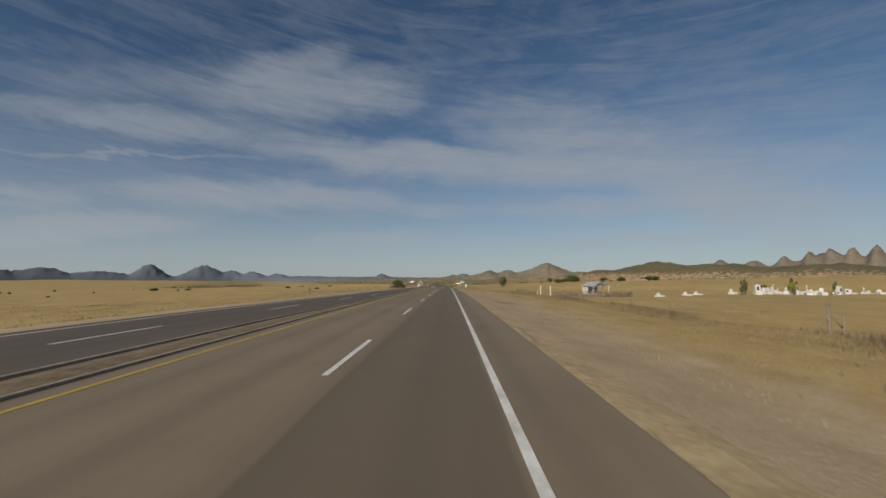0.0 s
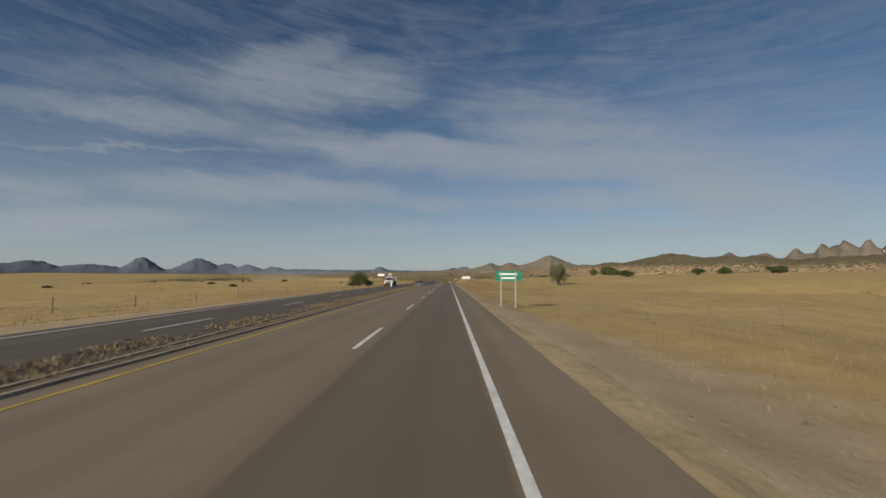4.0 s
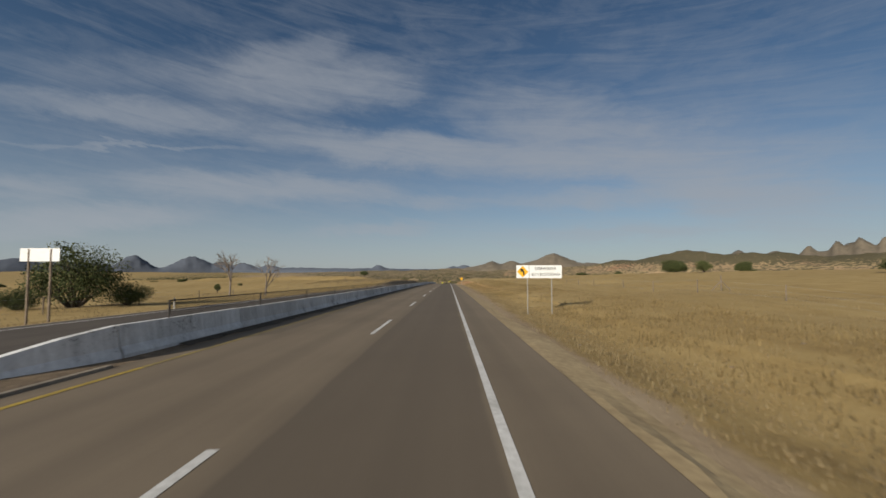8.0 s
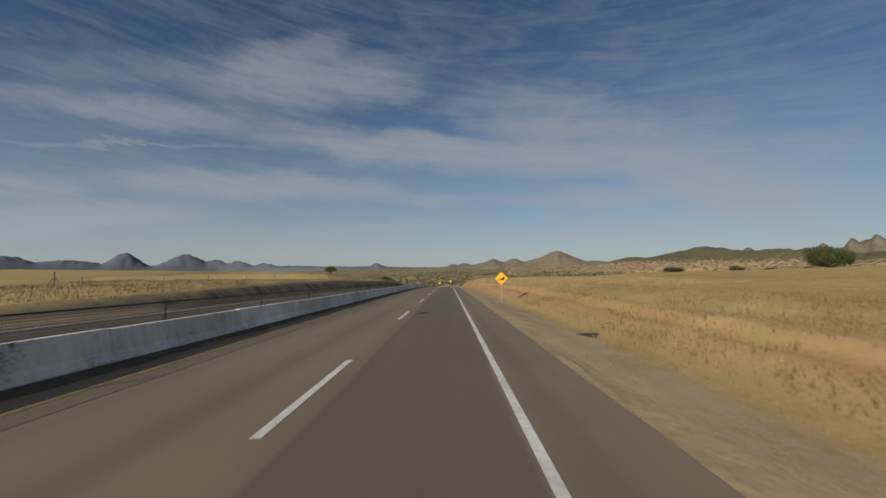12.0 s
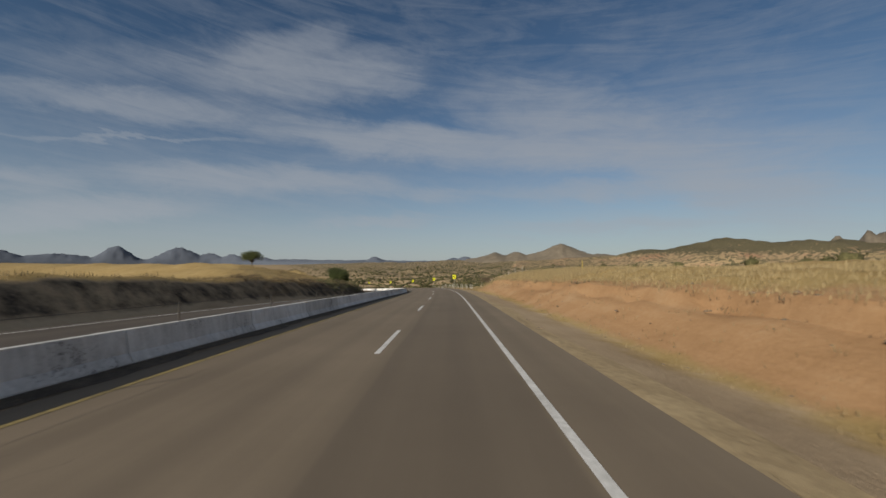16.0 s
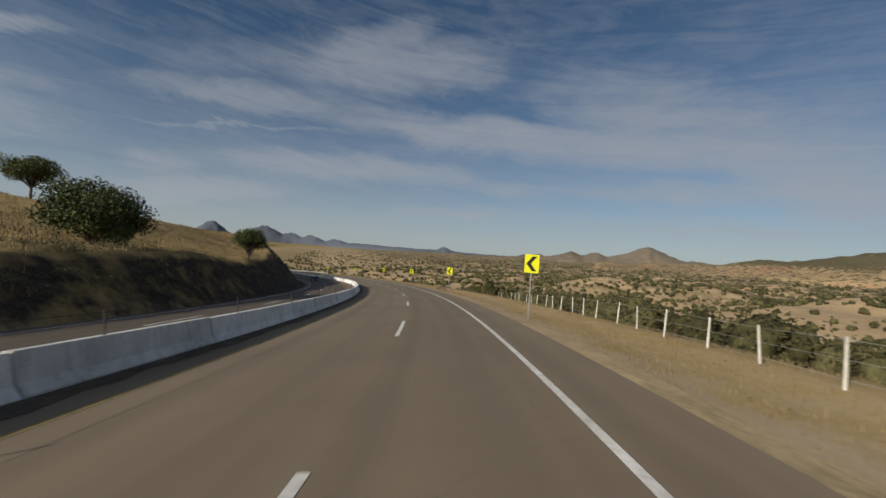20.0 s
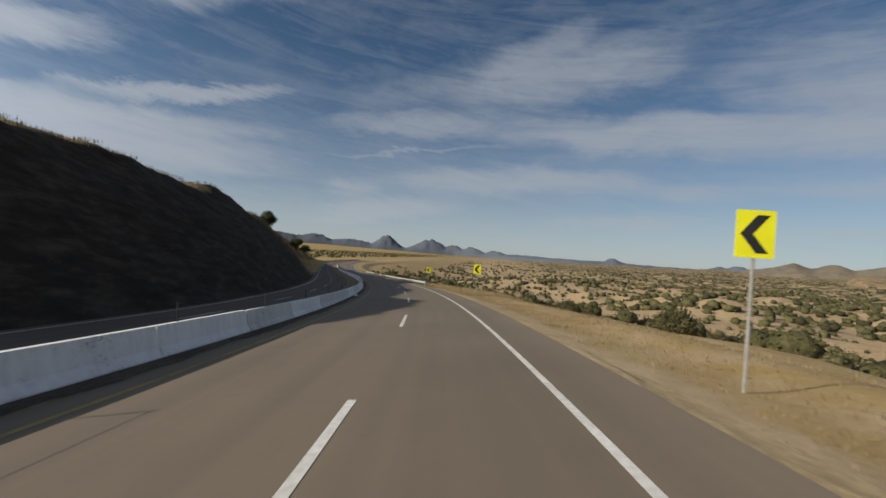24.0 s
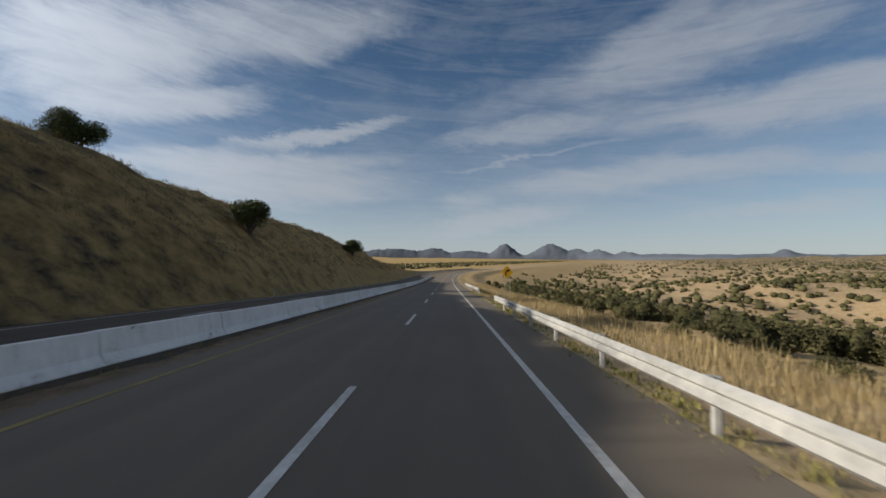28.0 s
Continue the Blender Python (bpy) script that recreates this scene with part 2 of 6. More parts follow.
def ground_material():
    """Dry grass, bare earth, red cut banks and rock whose near-black colour also carries painted shade, laid out by the
    sheet's own soil map.
    """
    m, t, b = material("dry_ground", 0.95, 0, 0.1)
    v = place_vec(t)
    soil = t.nodes.new("ShaderNodeAttribute")
    soil.attribute_name = "soil"
    sp = t.nodes.new("ShaderNodeSeparateColor")
    t.links.new(soil.outputs["Color"], sp.inputs[0])
    big, mid, fin = noise_node(t, v, 0.035, 5, 0.6), noise_node(t, v, 0.45, 6, 0.65), noise_node(t, v, 6.0, 6, 0.7)
    mixn = math_node(t, "ADD", math_node(t, "MULTIPLY", big, 0.32), math_node(t, "ADD", math_node(t, "MULTIPLY", mid, 0.42), math_node(t, "MULTIPLY", fin, 0.26)))
    # faint streaks of old wheel and mower tracks beside the straight
    lines = node(t, "ShaderNodeMapping")
    t.links.new(v, lines.inputs[0])
    lines.inputs["Scale"].default_value = (0.8, 0.035, 0.8)
    mixn = math_node(t, "ADD", math_node(t, "MULTIPLY", mixn, 0.74), math_node(t, "MULTIPLY", noise_node(t, lines.outputs[0], 1.0, 5, 0.65), 0.26))
    grass = ramp(t, mixn, (0.33, (0.205, 0.136, 0.058)), (0.48, (0.345, 0.242, 0.101)), (0.68, (0.462, 0.345, 0.162)))
    dirt = ramp(t, mixn, (0.32, (0.225, 0.160, 0.098)), (0.5, (0.365, 0.270, 0.168)), (0.7, (0.49, 0.38, 0.25)))
    red = ramp(t, mixn, (0.3, (0.20, 0.108, 0.048)), (0.5, (0.36, 0.212, 0.105)), (0.7, (0.47, 0.33, 0.19)))
    tilted = node(t, "ShaderNodeMapping")
    t.links.new(v, tilted.inputs[0])
    tilted.inputs["Rotation"].default_value = (radians(14), radians(-9), 0)
    layered = node(t, "ShaderNodeMapping")
    t.links.new(tilted.outputs[0], layered.inputs[0])
    layered.inputs["Scale"].default_value = (0.35, 0.35, 2.0)
    strata = noise_node(t, layered.outputs[0], 1.0, 7, 0.68)
    rock = ramp(t, math_node(t, "ADD", math_node(t, "MULTIPLY", mixn, 0.45), math_node(t, "MULTIPLY", strata, 0.55)), (0.34, (0.018, 0.014, 0.011)), (0.5, (0.038, 0.030, 0.023)), (0.70, (0.105, 0.082, 0.060)))
    wob = math_node(t, "MULTIPLY", math_node(t, "SUBTRACT", mid, 0.5), 1.3)

    def edge(ch):
        x = math_node(t, "ADD", sp.outputs[ch], math_node(t, "MULTIPLY", wob, math_node(t, "MULTIPLY", math_node(t, "MULTIPLY", sp.outputs[ch], 4.0), math_node(t, "SUBTRACT", 1.0, sp.outputs[ch]))))
        return ramp(t, x, (0.3, 0.0), (0.7, 1.0))
    c = mix_col(t, edge(0), grass, dirt)
    c = mix_col(t, edge(1), c, red)
    c = mix_col(t, edge(2), c, rock)
    # far brush: clumps of green-grey scrub too small to tell apart
    clump = noise_node(t, v, 0.075, 4, 0.62)
    scrub = ramp(t, fin, (0.3, (0.045, 0.046, 0.022)), (0.7, (0.105, 0.095, 0.045)))
    c = mix_col(t, math_node(t, "MULTIPLY", soil.outputs["Alpha"], ramp(t, clump, (0.46, 0.0), (0.54, 1.0))), c, scrub)
    t.links.new(c, b.inputs["Base Color"])
    bumped(t, b, math_node(t, "ADD", math_node(t, "MULTIPLY", mid, 0.5), math_node(t, "MULTIPLY", fin, 0.5)), 0.8, 0.06)
    return m


GROUND = ground_material()
ASPHALT = asphalt("worn_asphalt", (0.140, 0.108, 0.074), (0.228, 0.178, 0.122), (0.118, 0.092, 0.065), (0.098, 0.078, 0.058))
ASPHALT_DARK = asphalt("dark_asphalt", (0.068, 0.054, 0.042), (0.118, 0.096, 0.075), (0.060, 0.048, 0.038))
WHITE_PAINT = simple("road_paint", (0.42, 0.40, 0.36), (0.72, 0.70, 0.66), 9, 0.7, bump=0.1)
YELLOW_PAINT = simple("yellow_paint", (0.26, 0.18, 0.04), (0.52, 0.36, 0.06), 9, 0.7, bump=0.1)
def barrier_material(name="whitewashed_concrete", lift=0.0):
    """Whitewash gone grey: run-down streaks, chips and tyre dirt."""
    m, t, b = material(name, 0.88, 0, 0.2)
    v = place_vec(t)
    st = node(t, "ShaderNodeMapping")
    t.links.new(v, st.inputs[0])
    st.inputs["Scale"].default_value = (1, 1, 0.12)
    run, patch, fine = noise_node(t, st.outputs[0], 5.0, 6, 0.7), noise_node(t, v, 0.55, 5, 0.65), noise_node(t, v, 14, 5, 0.7)
    f = math_node(t, "ADD", math_node(t, "MULTIPLY", run, 0.4), math_node(t, "ADD", math_node(t, "MULTIPLY", patch, 0.4), math_node(t, "MULTIPLY", fine, 0.2)))
    c = ramp(t, f, (0.33, (0.30 + lift, 0.292 + lift, 0.28 + lift)), (0.46, (0.545 + lift, 0.535 + lift, 0.52 + lift)), (0.60, (0.74 + 0.6 * lift, 0.735 + 0.6 * lift, 0.72 + 0.6 * lift)))
    chip = ramp(t, math_node(t, "ADD", math_node(t, "MULTIPLY", patch, 0.55), math_node(t, "MULTIPLY", fine, 0.45)), (0.38, 1.0), (0.42, 0.0))
    c = mix_col(t, math_node(t, "MULTIPLY", chip, 0.85), c, (0.10, 0.09, 0.08))
    own = t.nodes.new("ShaderNodeObjectInfo").outputs["Random"]
    c = mix_col(t, 1.0, c, ramp(t, own, (0.0, (0.74, 0.73, 0.71)), (0.5, (0.93, 0.93, 0.92)), (1.0, (1.0, 1.0, 1.0))), "MULTIPLY")
    t.links.new(c, b.inputs["Base Color"])
    bumped(t, b, f, 0.4, 0.015)
    return m


BARRIER = barrier_material()
BARRIER_FRESH = barrier_material("fresh_whitewashed_concrete", 0.17)
CONCRETE = simple("painted_concrete", (0.30, 0.29, 0.28), (0.62, 0.61, 0.60), 3.0, 0.85, bump=0.3, dist=0.01, spread=(0.30, 0.55))
GRAVEL = simple("median_gravel", (0.08, 0.058, 0.037), (0.25, 0.18, 0.112), 14, 0.95, bump=0.8, dist=0.04)
GALV = simple("galvanised_steel", (0.24, 0.235, 0.22), (0.40, 0.39, 0.365), 5, 0.6, 0.3, 0.1)
RUST = simple("dark_weathered_steel", (0.03, 0.028, 0.026), (0.08, 0.07, 0.06), 6, 0.75, 0.2, 0.2)
SIGN_YELLOW = simple("sign_yellow", (0.70, 0.68, 0.015), (0.80, 0.79, 0.02), 3, 0.45, bump=0.0)
SIGN_AMBER = simple("sign_amber", (0.70, 0.36, 0.015), (0.78, 0.42, 0.02), 3, 0.45, bump=0.0)
SIGN_WHITE = simple("sign_white", (0.70, 0.70, 0.68), (0.80, 0.80, 0.78), 3, 0.5, bump=0.0)
SIGN_GREEN = simple("sign_green", (0.01, 0.16, 0.09), (0.02, 0.20, 0.11), 3, 0.5, bump=0.0)
BLACK = simple("black_lettering", (0.012, 0.012, 0.012), (0.03, 0.03, 0.03), 3, 0.6, bump=0.0)
# the far range's blue-grey base colour has the distance haze painted in
MOUNTAIN = simple("far_mountain_haze_tint", (0.075, 0.086, 0.110), (0.105, 0.120, 0.148), 0.012, 1.0, bump=0.6, dist=6.0)
BROWN_HILL = simple("brown_hill_scrub", (0.115, 0.096, 0.07), (0.215, 0.175, 0.125), 0.03, 1.0, bump=0.8, dist=5.0)


def hill_material():
    """Close green scrub on the upper slopes, thinning to clumps on tan and pinkish earth below."""
    m, t, b = material("scrub_hillside", 1.0, 0, 0.1)
    v = place_vec(t)
    sx = t.nodes.new("ShaderNodeSeparateXYZ")
    t.links.new(v, sx.inputs[0])
    clump, big, fin = noise_node(t, v, 0.085, 4, 0.6), noise_node(t, v, 0.006, 3, 0.5), noise_node(t, v, 0.3, 5, 0.7)
    earth = ramp(t, big, (0.42, (0.33, 0.245, 0.13)), (0.56, (0.37, 0.26, 0.15)), (0.64, (0.36, 0.215, 0.125)))
    green = ramp(t, fin, (0.3, (0.078, 0.068, 0.038)), (0.7, (0.165, 0.138, 0.080)))
    height = math_node(t, "MULTIPLY", math_node(t, "SUBTRACT", sx.outputs[2], 12.0), 0.014)
    f = math_node(t, "ADD", math_node(t, "SUBTRACT", math_node(t, "MULTIPLY", clump, 1.7), 0.35), math_node(t, "ADD", math_node(t, "MINIMUM", math_node(t, "MAXIMUM", height, -0.04), 0.30), math_node(t, "MULTIPLY", math_node(t, "SUBTRACT", 0.5, big), 0.35)))
    c = mix_col(t, ramp(t, f, (0.47, 0.0), (0.53, 1.0)), earth, green)
    t.links.new(c, b.inputs["Base Color"])
    bumped(t, b, math_node(t, "ADD", clump, math_node(t, "MULTIPLY", fin, 0.5)), 0.9, 4.0)
    return m


GREEN_HILL = hill_material()
EARTH = simple("sandy_verge_earth", (0.28, 0.20, 0.105), (0.50, 0.375, 0.205), 5, 0.95, bump=0.7, dist=0.03)


# ---- building blocks ----
def mesh_from(name, verts, faces, mat, smooth_shade=False):
    me = bpy.data.meshes.new(name)
    me.from_pydata([tuple(v) for v in verts], [], [tuple(f) for f in faces])
    me.materials.append(mat)
    if smooth_shade:
        me.shade_smooth()
    return me


def linked(bm, name, mat, smooth_shade=False):
    me = bpy.data.meshes.new(name)
    bmesh.ops.recalc_face_normals(bm, faces=bm.faces)
    bm.to_mesh(me)
    bm.free()
    me.materials.append(mat)
    if smooth_shade:
        me.shade_smooth()
    return me


def part(name, bm, mat, parent, label="", m=None, smooth_shade=False):
    """Links a bmesh (or a ready mesh) as one mesh object under a thing or a part."""
    me = linked(bm, name, mat, smooth_shade) if isinstance(bm, bmesh.types.BMesh) else bm
    ob = new(name, me)
    ob.parent = parent
    if m is not None:
        ob.matrix_basis = m
    return tagged(ob, label)


def empty(name, m):
    ob = new(name)
    ob.matrix_basis = m
    return ob


def box(bm, x, y, z, sx, sy, sz, bevel=0.0, m=None):
    """A box centred at x, y with its foot at z."""
    mm = Matrix.Translation((x, y, z + sz / 2)) @ Matrix.Diagonal((sx, sy, sz, 1))
    g = bmesh.ops.create_cube(bm, size=1, matrix=(m @ mm) if m is not None else mm)
    if bevel:
        es = list({e for v in g["verts"] for e in v.link_edges})
        bmesh.ops.bevel(bm, geom=es, offset=bevel, segments=1, affect="EDGES", clamp_overlap=True)


def rod(bm, a, b, r0, r1=None, n=8):
    a, b = Vector(a), Vector(b)
    d = b - a
    m = Matrix.Translation((a + b) / 2) @ d.to_track_quat("Z", "Y").to_matrix().to_4x4()
    bmesh.ops.create_cone(bm, cap_ends=True, segments=n, radius1=r0, radius2=r0 if r1 is None else r1, depth=d.length, matrix=m)


def prism(bm, pts, depth, m=None):
    """A flat outline in x and z, depth thick towards -y."""
    m = m or Matrix()
    front = [bm.verts.new(m @ Vector((x, 0, z))) for x, z in pts]
    back = [bm.verts.new(m @ Vector((x, depth, z))) for x, z in pts]
    bm.faces.new(front)
    bm.faces.new(back[::-1])
    n = len(pts)
    for i in range(n):
        bm.faces.new((front[(i + 1) % n], front[i], back[i], back[(i + 1) % n]))


def ribbon(name, s0, s1, lats, ups, mat, step=2.0, closed=False, ends=False):
    """A strip that follows the road: lats and ups (numbers or functions of s) give its cross-section."""
    ss = np.linspace(s0, s1, max(2, int(round((s1 - s0) / step)) + 1))
    cols = [np.stack(along(ss, la(ss) if callable(la) else la, u(ss) if callable(u) else u), 1) for la, u in zip(lats, ups)]
    n, k = len(ss), len(cols)
    verts = np.stack(cols, 1).reshape(-1, 3)
    faces, uvs = [], []
    span = range(k if closed else k - 1)
    lv = [la(ss) if callable(la) else np.full(n, la) for la in lats]
    for i in range(n - 1):
        for j in span:
            j2 = (j + 1) % k
            faces.append((i * k + j, i * k + j2, (i + 1) * k + j2, (i + 1) * k + j))
            uvs += [(lv[j][i], ss[i]), (lv[j2][i], ss[i]), (lv[j2][i + 1], ss[i + 1]), (lv[j][i + 1], ss[i + 1])]
    if ends:
        faces += [tuple(range(k))[::-1], tuple((n - 1) * k + j for j in range(k))]
        uvs += [(0, 0)] * (2 * k)
    me = mesh_from(name, verts.tolist(), faces, mat)
    layer = me.uv_layers.new(name="UVMap")
    layer.data.foreach_set("uv", np.array(uvs, float).ravel())
    return me


# ---- the ground ----
def step01(v, a, b):
    x = np.clip((v - a) / (b - a), 0, 1)
    return x * x * (3 - 2 * x)


def wave(x, y, size, seed):
    """Smooth rolling noise between about -1 and 1, from a few turned sine waves."""
    rng = np.random.RandomState(seed)
    out = np.zeros_like(x)
    for k in range(7):
        a, p, f = rng.uniform(0, math.tau), rng.uniform(0, math.tau), rng.uniform(0.6, 1.9) * math.tau / size
        out += np.sin((x * math.cos(a) + y * math.sin(a)) * f + p + 1.3 * np.sin((x * math.sin(a) - y * math.cos(a)) * f * 0.7 + p * 2))
    return out / 3.5


def nearest(x, y):
    """The road's s and lat for arrays of places."""
    s, lat = np.empty_like(x), np.empty_like(x)
    for i in range(0, len(x), 4000):
        xs, ys = x[i:i + 4000], y[i:i + 4000]
        k = np.argmin((xs[:, None] - LX[None, ::4]) ** 2 + (ys[:, None] - LY[None, ::4]) ** 2, axis=1) * 4
        h = HEAD[k]
        dx, dy = xs - LX[k], ys - LY[k]
        f = -np.sin(h) * dx + np.cos(h) * dy
        s[i:i + 4000] = S[k] + np.clip(f, -4, 4)
        lat[i:i + 4000] = np.cos(h) * dx + np.sin(h) * dy
    return s, lat


LEFT_SHIFT = lambda s: -1.6 * (1 - step01(np.asarray(s, float), 15, 62)) - 3.0 * step01(np.asarray(s, float), 95, 200) - 1.3 * step01(np.asarray(s, float), 735, 860)      # the other carriageway draws away
LEFT_IN = lambda s: -5.0 + LEFT_SHIFT(s)
LEFT_DASH = lambda s: -8.3 + LEFT_SHIFT(s)
LEFT_OUT = lambda s: -11.7 + LEFT_SHIFT(s)
LEFT_EDGE = lambda s: -12.6 + LEFT_SHIFT(s)


def land(x, y, s, lat):
    """Height of the ground and its soil (earth, red bank, rock) for arrays."""
    zr = np.interp(s, S, LZ)
    bank = np.interp(s, S, BANK)
    plane = lat * np.sin(bank)
    a = np.abs(lat)
    rough = wave(x, y, 9, 1) * 0.10 + wave(x, y, 34, 2) * 0.3
    r, l = np.maximum(lat - 5.4, 0), np.maximum(-lat - (16.2 + 1.3 * step01(s, 735, 860)), 0)
    # right: level fields, then a cutting, then the fill above the valley
    sunk = 1 - step01(s, 125, 215)
    rise = np.maximum(r - 110 * sunk, 0)
    field = -0.35 * step01(r, 0, 4) - 0.95 * sunk * step01(r, 8, 22) + 0.03 * rise * step01(rise, 6, 60) * (1 - step01(r, 250, 800) * 0.6) + rough * step01(r, 3, 25)
    cut_on = np.interp(s, [205, 245, 300, 340, 410], [0, 0.26, 0.40, 0.58, 1.0]) * (1 - step01(s, 534, 562))
    lip = r + 0.35 * wave(x, y, 11, 61) + 0.18 * wave(x, y, 3.5, 62)
    cut = cut_on * (2.3 + 0.7 * step01(s, 400, 500)) * (0.44 * step01(r, 2.8, 6.0) + 0.25 * step01(lip, 6.0, 6.40) + 0.31 * step01(r, 6.2, 10.5) + 0.05 * wave(x, y, 5, 18) * step01(r, 3, 5) + 0.03 * wave(x, y, 1.9, 19) * step01(r, 3, 5)) * (1 - step01(r, 90, 260))
    drop_on = step01(s, 540, 600)
    drop = -0.35 * step01(r, 0, 4) - 2.4 * step01(r, 5.0, 16.0) - 6.2 * step01(r, 12, 62) - 4 * step01(r, 40, 120) + 9 * step01(r, 110, 340) + 6 * step01(r, 400, 1000) + 24 * step01(r, 900, 2200)
    drop = drop + (wave(x, y, 70, 3) * 2.2 + wave(x, y, 210, 4) * 5.5) * step01(r, 25, 180) + rough * step01(r, 3, 25)
    right = (field + cut) * (1 - drop_on) + drop * drop_on
    # left: fields, a low bank, then the steep cut hillside
    plain = -0.4 * step01(l, 0, 5) - 0.012 * np.minimum(l, 500) + rough * step01(l, 2, 25)
    crest = np.interp(s, [330, 400, 500, 545, 600, 640, 670, 700, 730, 780, 840, 890, 930, 985, 1030, 1100], [0, 2.2, 2.8, 3.5, 3.7, 4.8, 6.8, 10.6, 13.6, 16.3, 16.3, 14.4, 12.6, 7.5, 3.0, 1.5])
    slope = np.interp(s, [560, 600, 622, 648, 680, 720, 800, 880, 960, 1060], [0.0, 0.04, 0.11, 0.15, 0.12, 0.04, 0.02, 0.06, 0.04, 0.0])
    run = crest * np.interp(s, [560, 640, 700, 760], [0.85, 0.75, 0.85, 1.0]) + 0.5
    u = np.clip((l - 0.8) / run, 0, 1)
    above = np.maximum(l - 0.8 - run, 0)
    hill_on = step01(s, 560, 620) * (1 - step01(s, 1000, 1080))
    cap = np.interp(s, [600, 650, 700, 760], [30, 42, 55, 75])
    hill = crest * (u * (1.25 - 0.25 * u)) + slope * np.minimum(above, cap) - slope * 0.9 * np.clip(above - cap - 10, 0, cap * 1.1)
    hill = hill * (1 + 0.07 * wave(x, y, 55, 5)) + np.minimum(crest, 5) * 0.2 * step01(l, 0.8, 4) * (wave(x, y, 12, 6) * 0.35 + wave(x, y, 4.5, 7) * 0.2) * (1 - 0.7 * step01(above, 0, 6))
    left = plain * (1 - hill_on) + np.where(l > 0.8, hill, 0)
    off = np.where(lat > 0, right, left)
    z = zr + plane * (1 - step01(a, 17, 60)) - 0.13 + off
    # far away the land no longer follows the road's own fall
    far = step01(a, 350, 1500)
    z = z * (1 - far) + far * (-24 + off * 0.8 + wave(x, y, 900, 8) * 10)
    earth = np.where(lat > 0, 1 - step01(r, 0.5, np.interp(s, [0, 50, 115, 150, 190, 250, 295, 420, 520, 600, 760], [8, 13, 12, 2.5, 0.4, 0.6, 3.2, 3.8, 3.2, 0.5, 0.5]) + 1.5), (1 - step01(l, 0.3, 2.5)) * (1 - 0.85 * hill_on))
    earth = np.maximum(earth, (lat < 0) * np.clip(crest / 1.5, 0, 1) * step01(l, 0.3, 0.9) * (1 - step01(l - 0.8 - run, -1.0, 0.4)) * (1 - hill_on))
    earth = np.maximum(earth, drop_on * (0.44 + 0.18 * step01(r, 40, 90)) * (lat > 0))
    red = np.maximum(cut_on * step01(s, 330, 420), 0.52 * step01(s, 275, 320) * (1 - step01(s, 534, 562))) * step01(r, 2.6, 4.2) * (1 - step01(r, 6.2, 9.0)) * (lat > 0) * 0.95 * (1 - 0.15 * step01(s, 495, 530))
    # the dark rock colour also paints shade onto the low bank's face
    rock = (lat < 0) * np.clip(crest / 1.5, 0, 1) * np.maximum(step01(l, 0.4, 1.2), hill_on * (lat < -15.3 - 1.3 * step01(s, 735, 860))) * (1 - step01(l - 0.8 - run, -0.8, 0.8)) * np.interp(s, [330, 470, 540, 610, 700, 790, 820, 850, 885, 940], [0.42, 0.48, 0.58, 0.66, 1.0, 1.0, 0.66, 0.44, 0.38, 0.32])
    brush = np.where(lat > 0, step01(r, 190, 420) * np.maximum(drop_on, step01(r, 300, 700)), 0.85 * step01(s, 930, 1150) * step01(l, 20, 90) * (1 - step01(l, 320, 620)))
    return z, np.stack([np.clip(earth, 0, 1), np.clip(red, 0, 1), np.clip(rock, 0, 1), brush], 1)


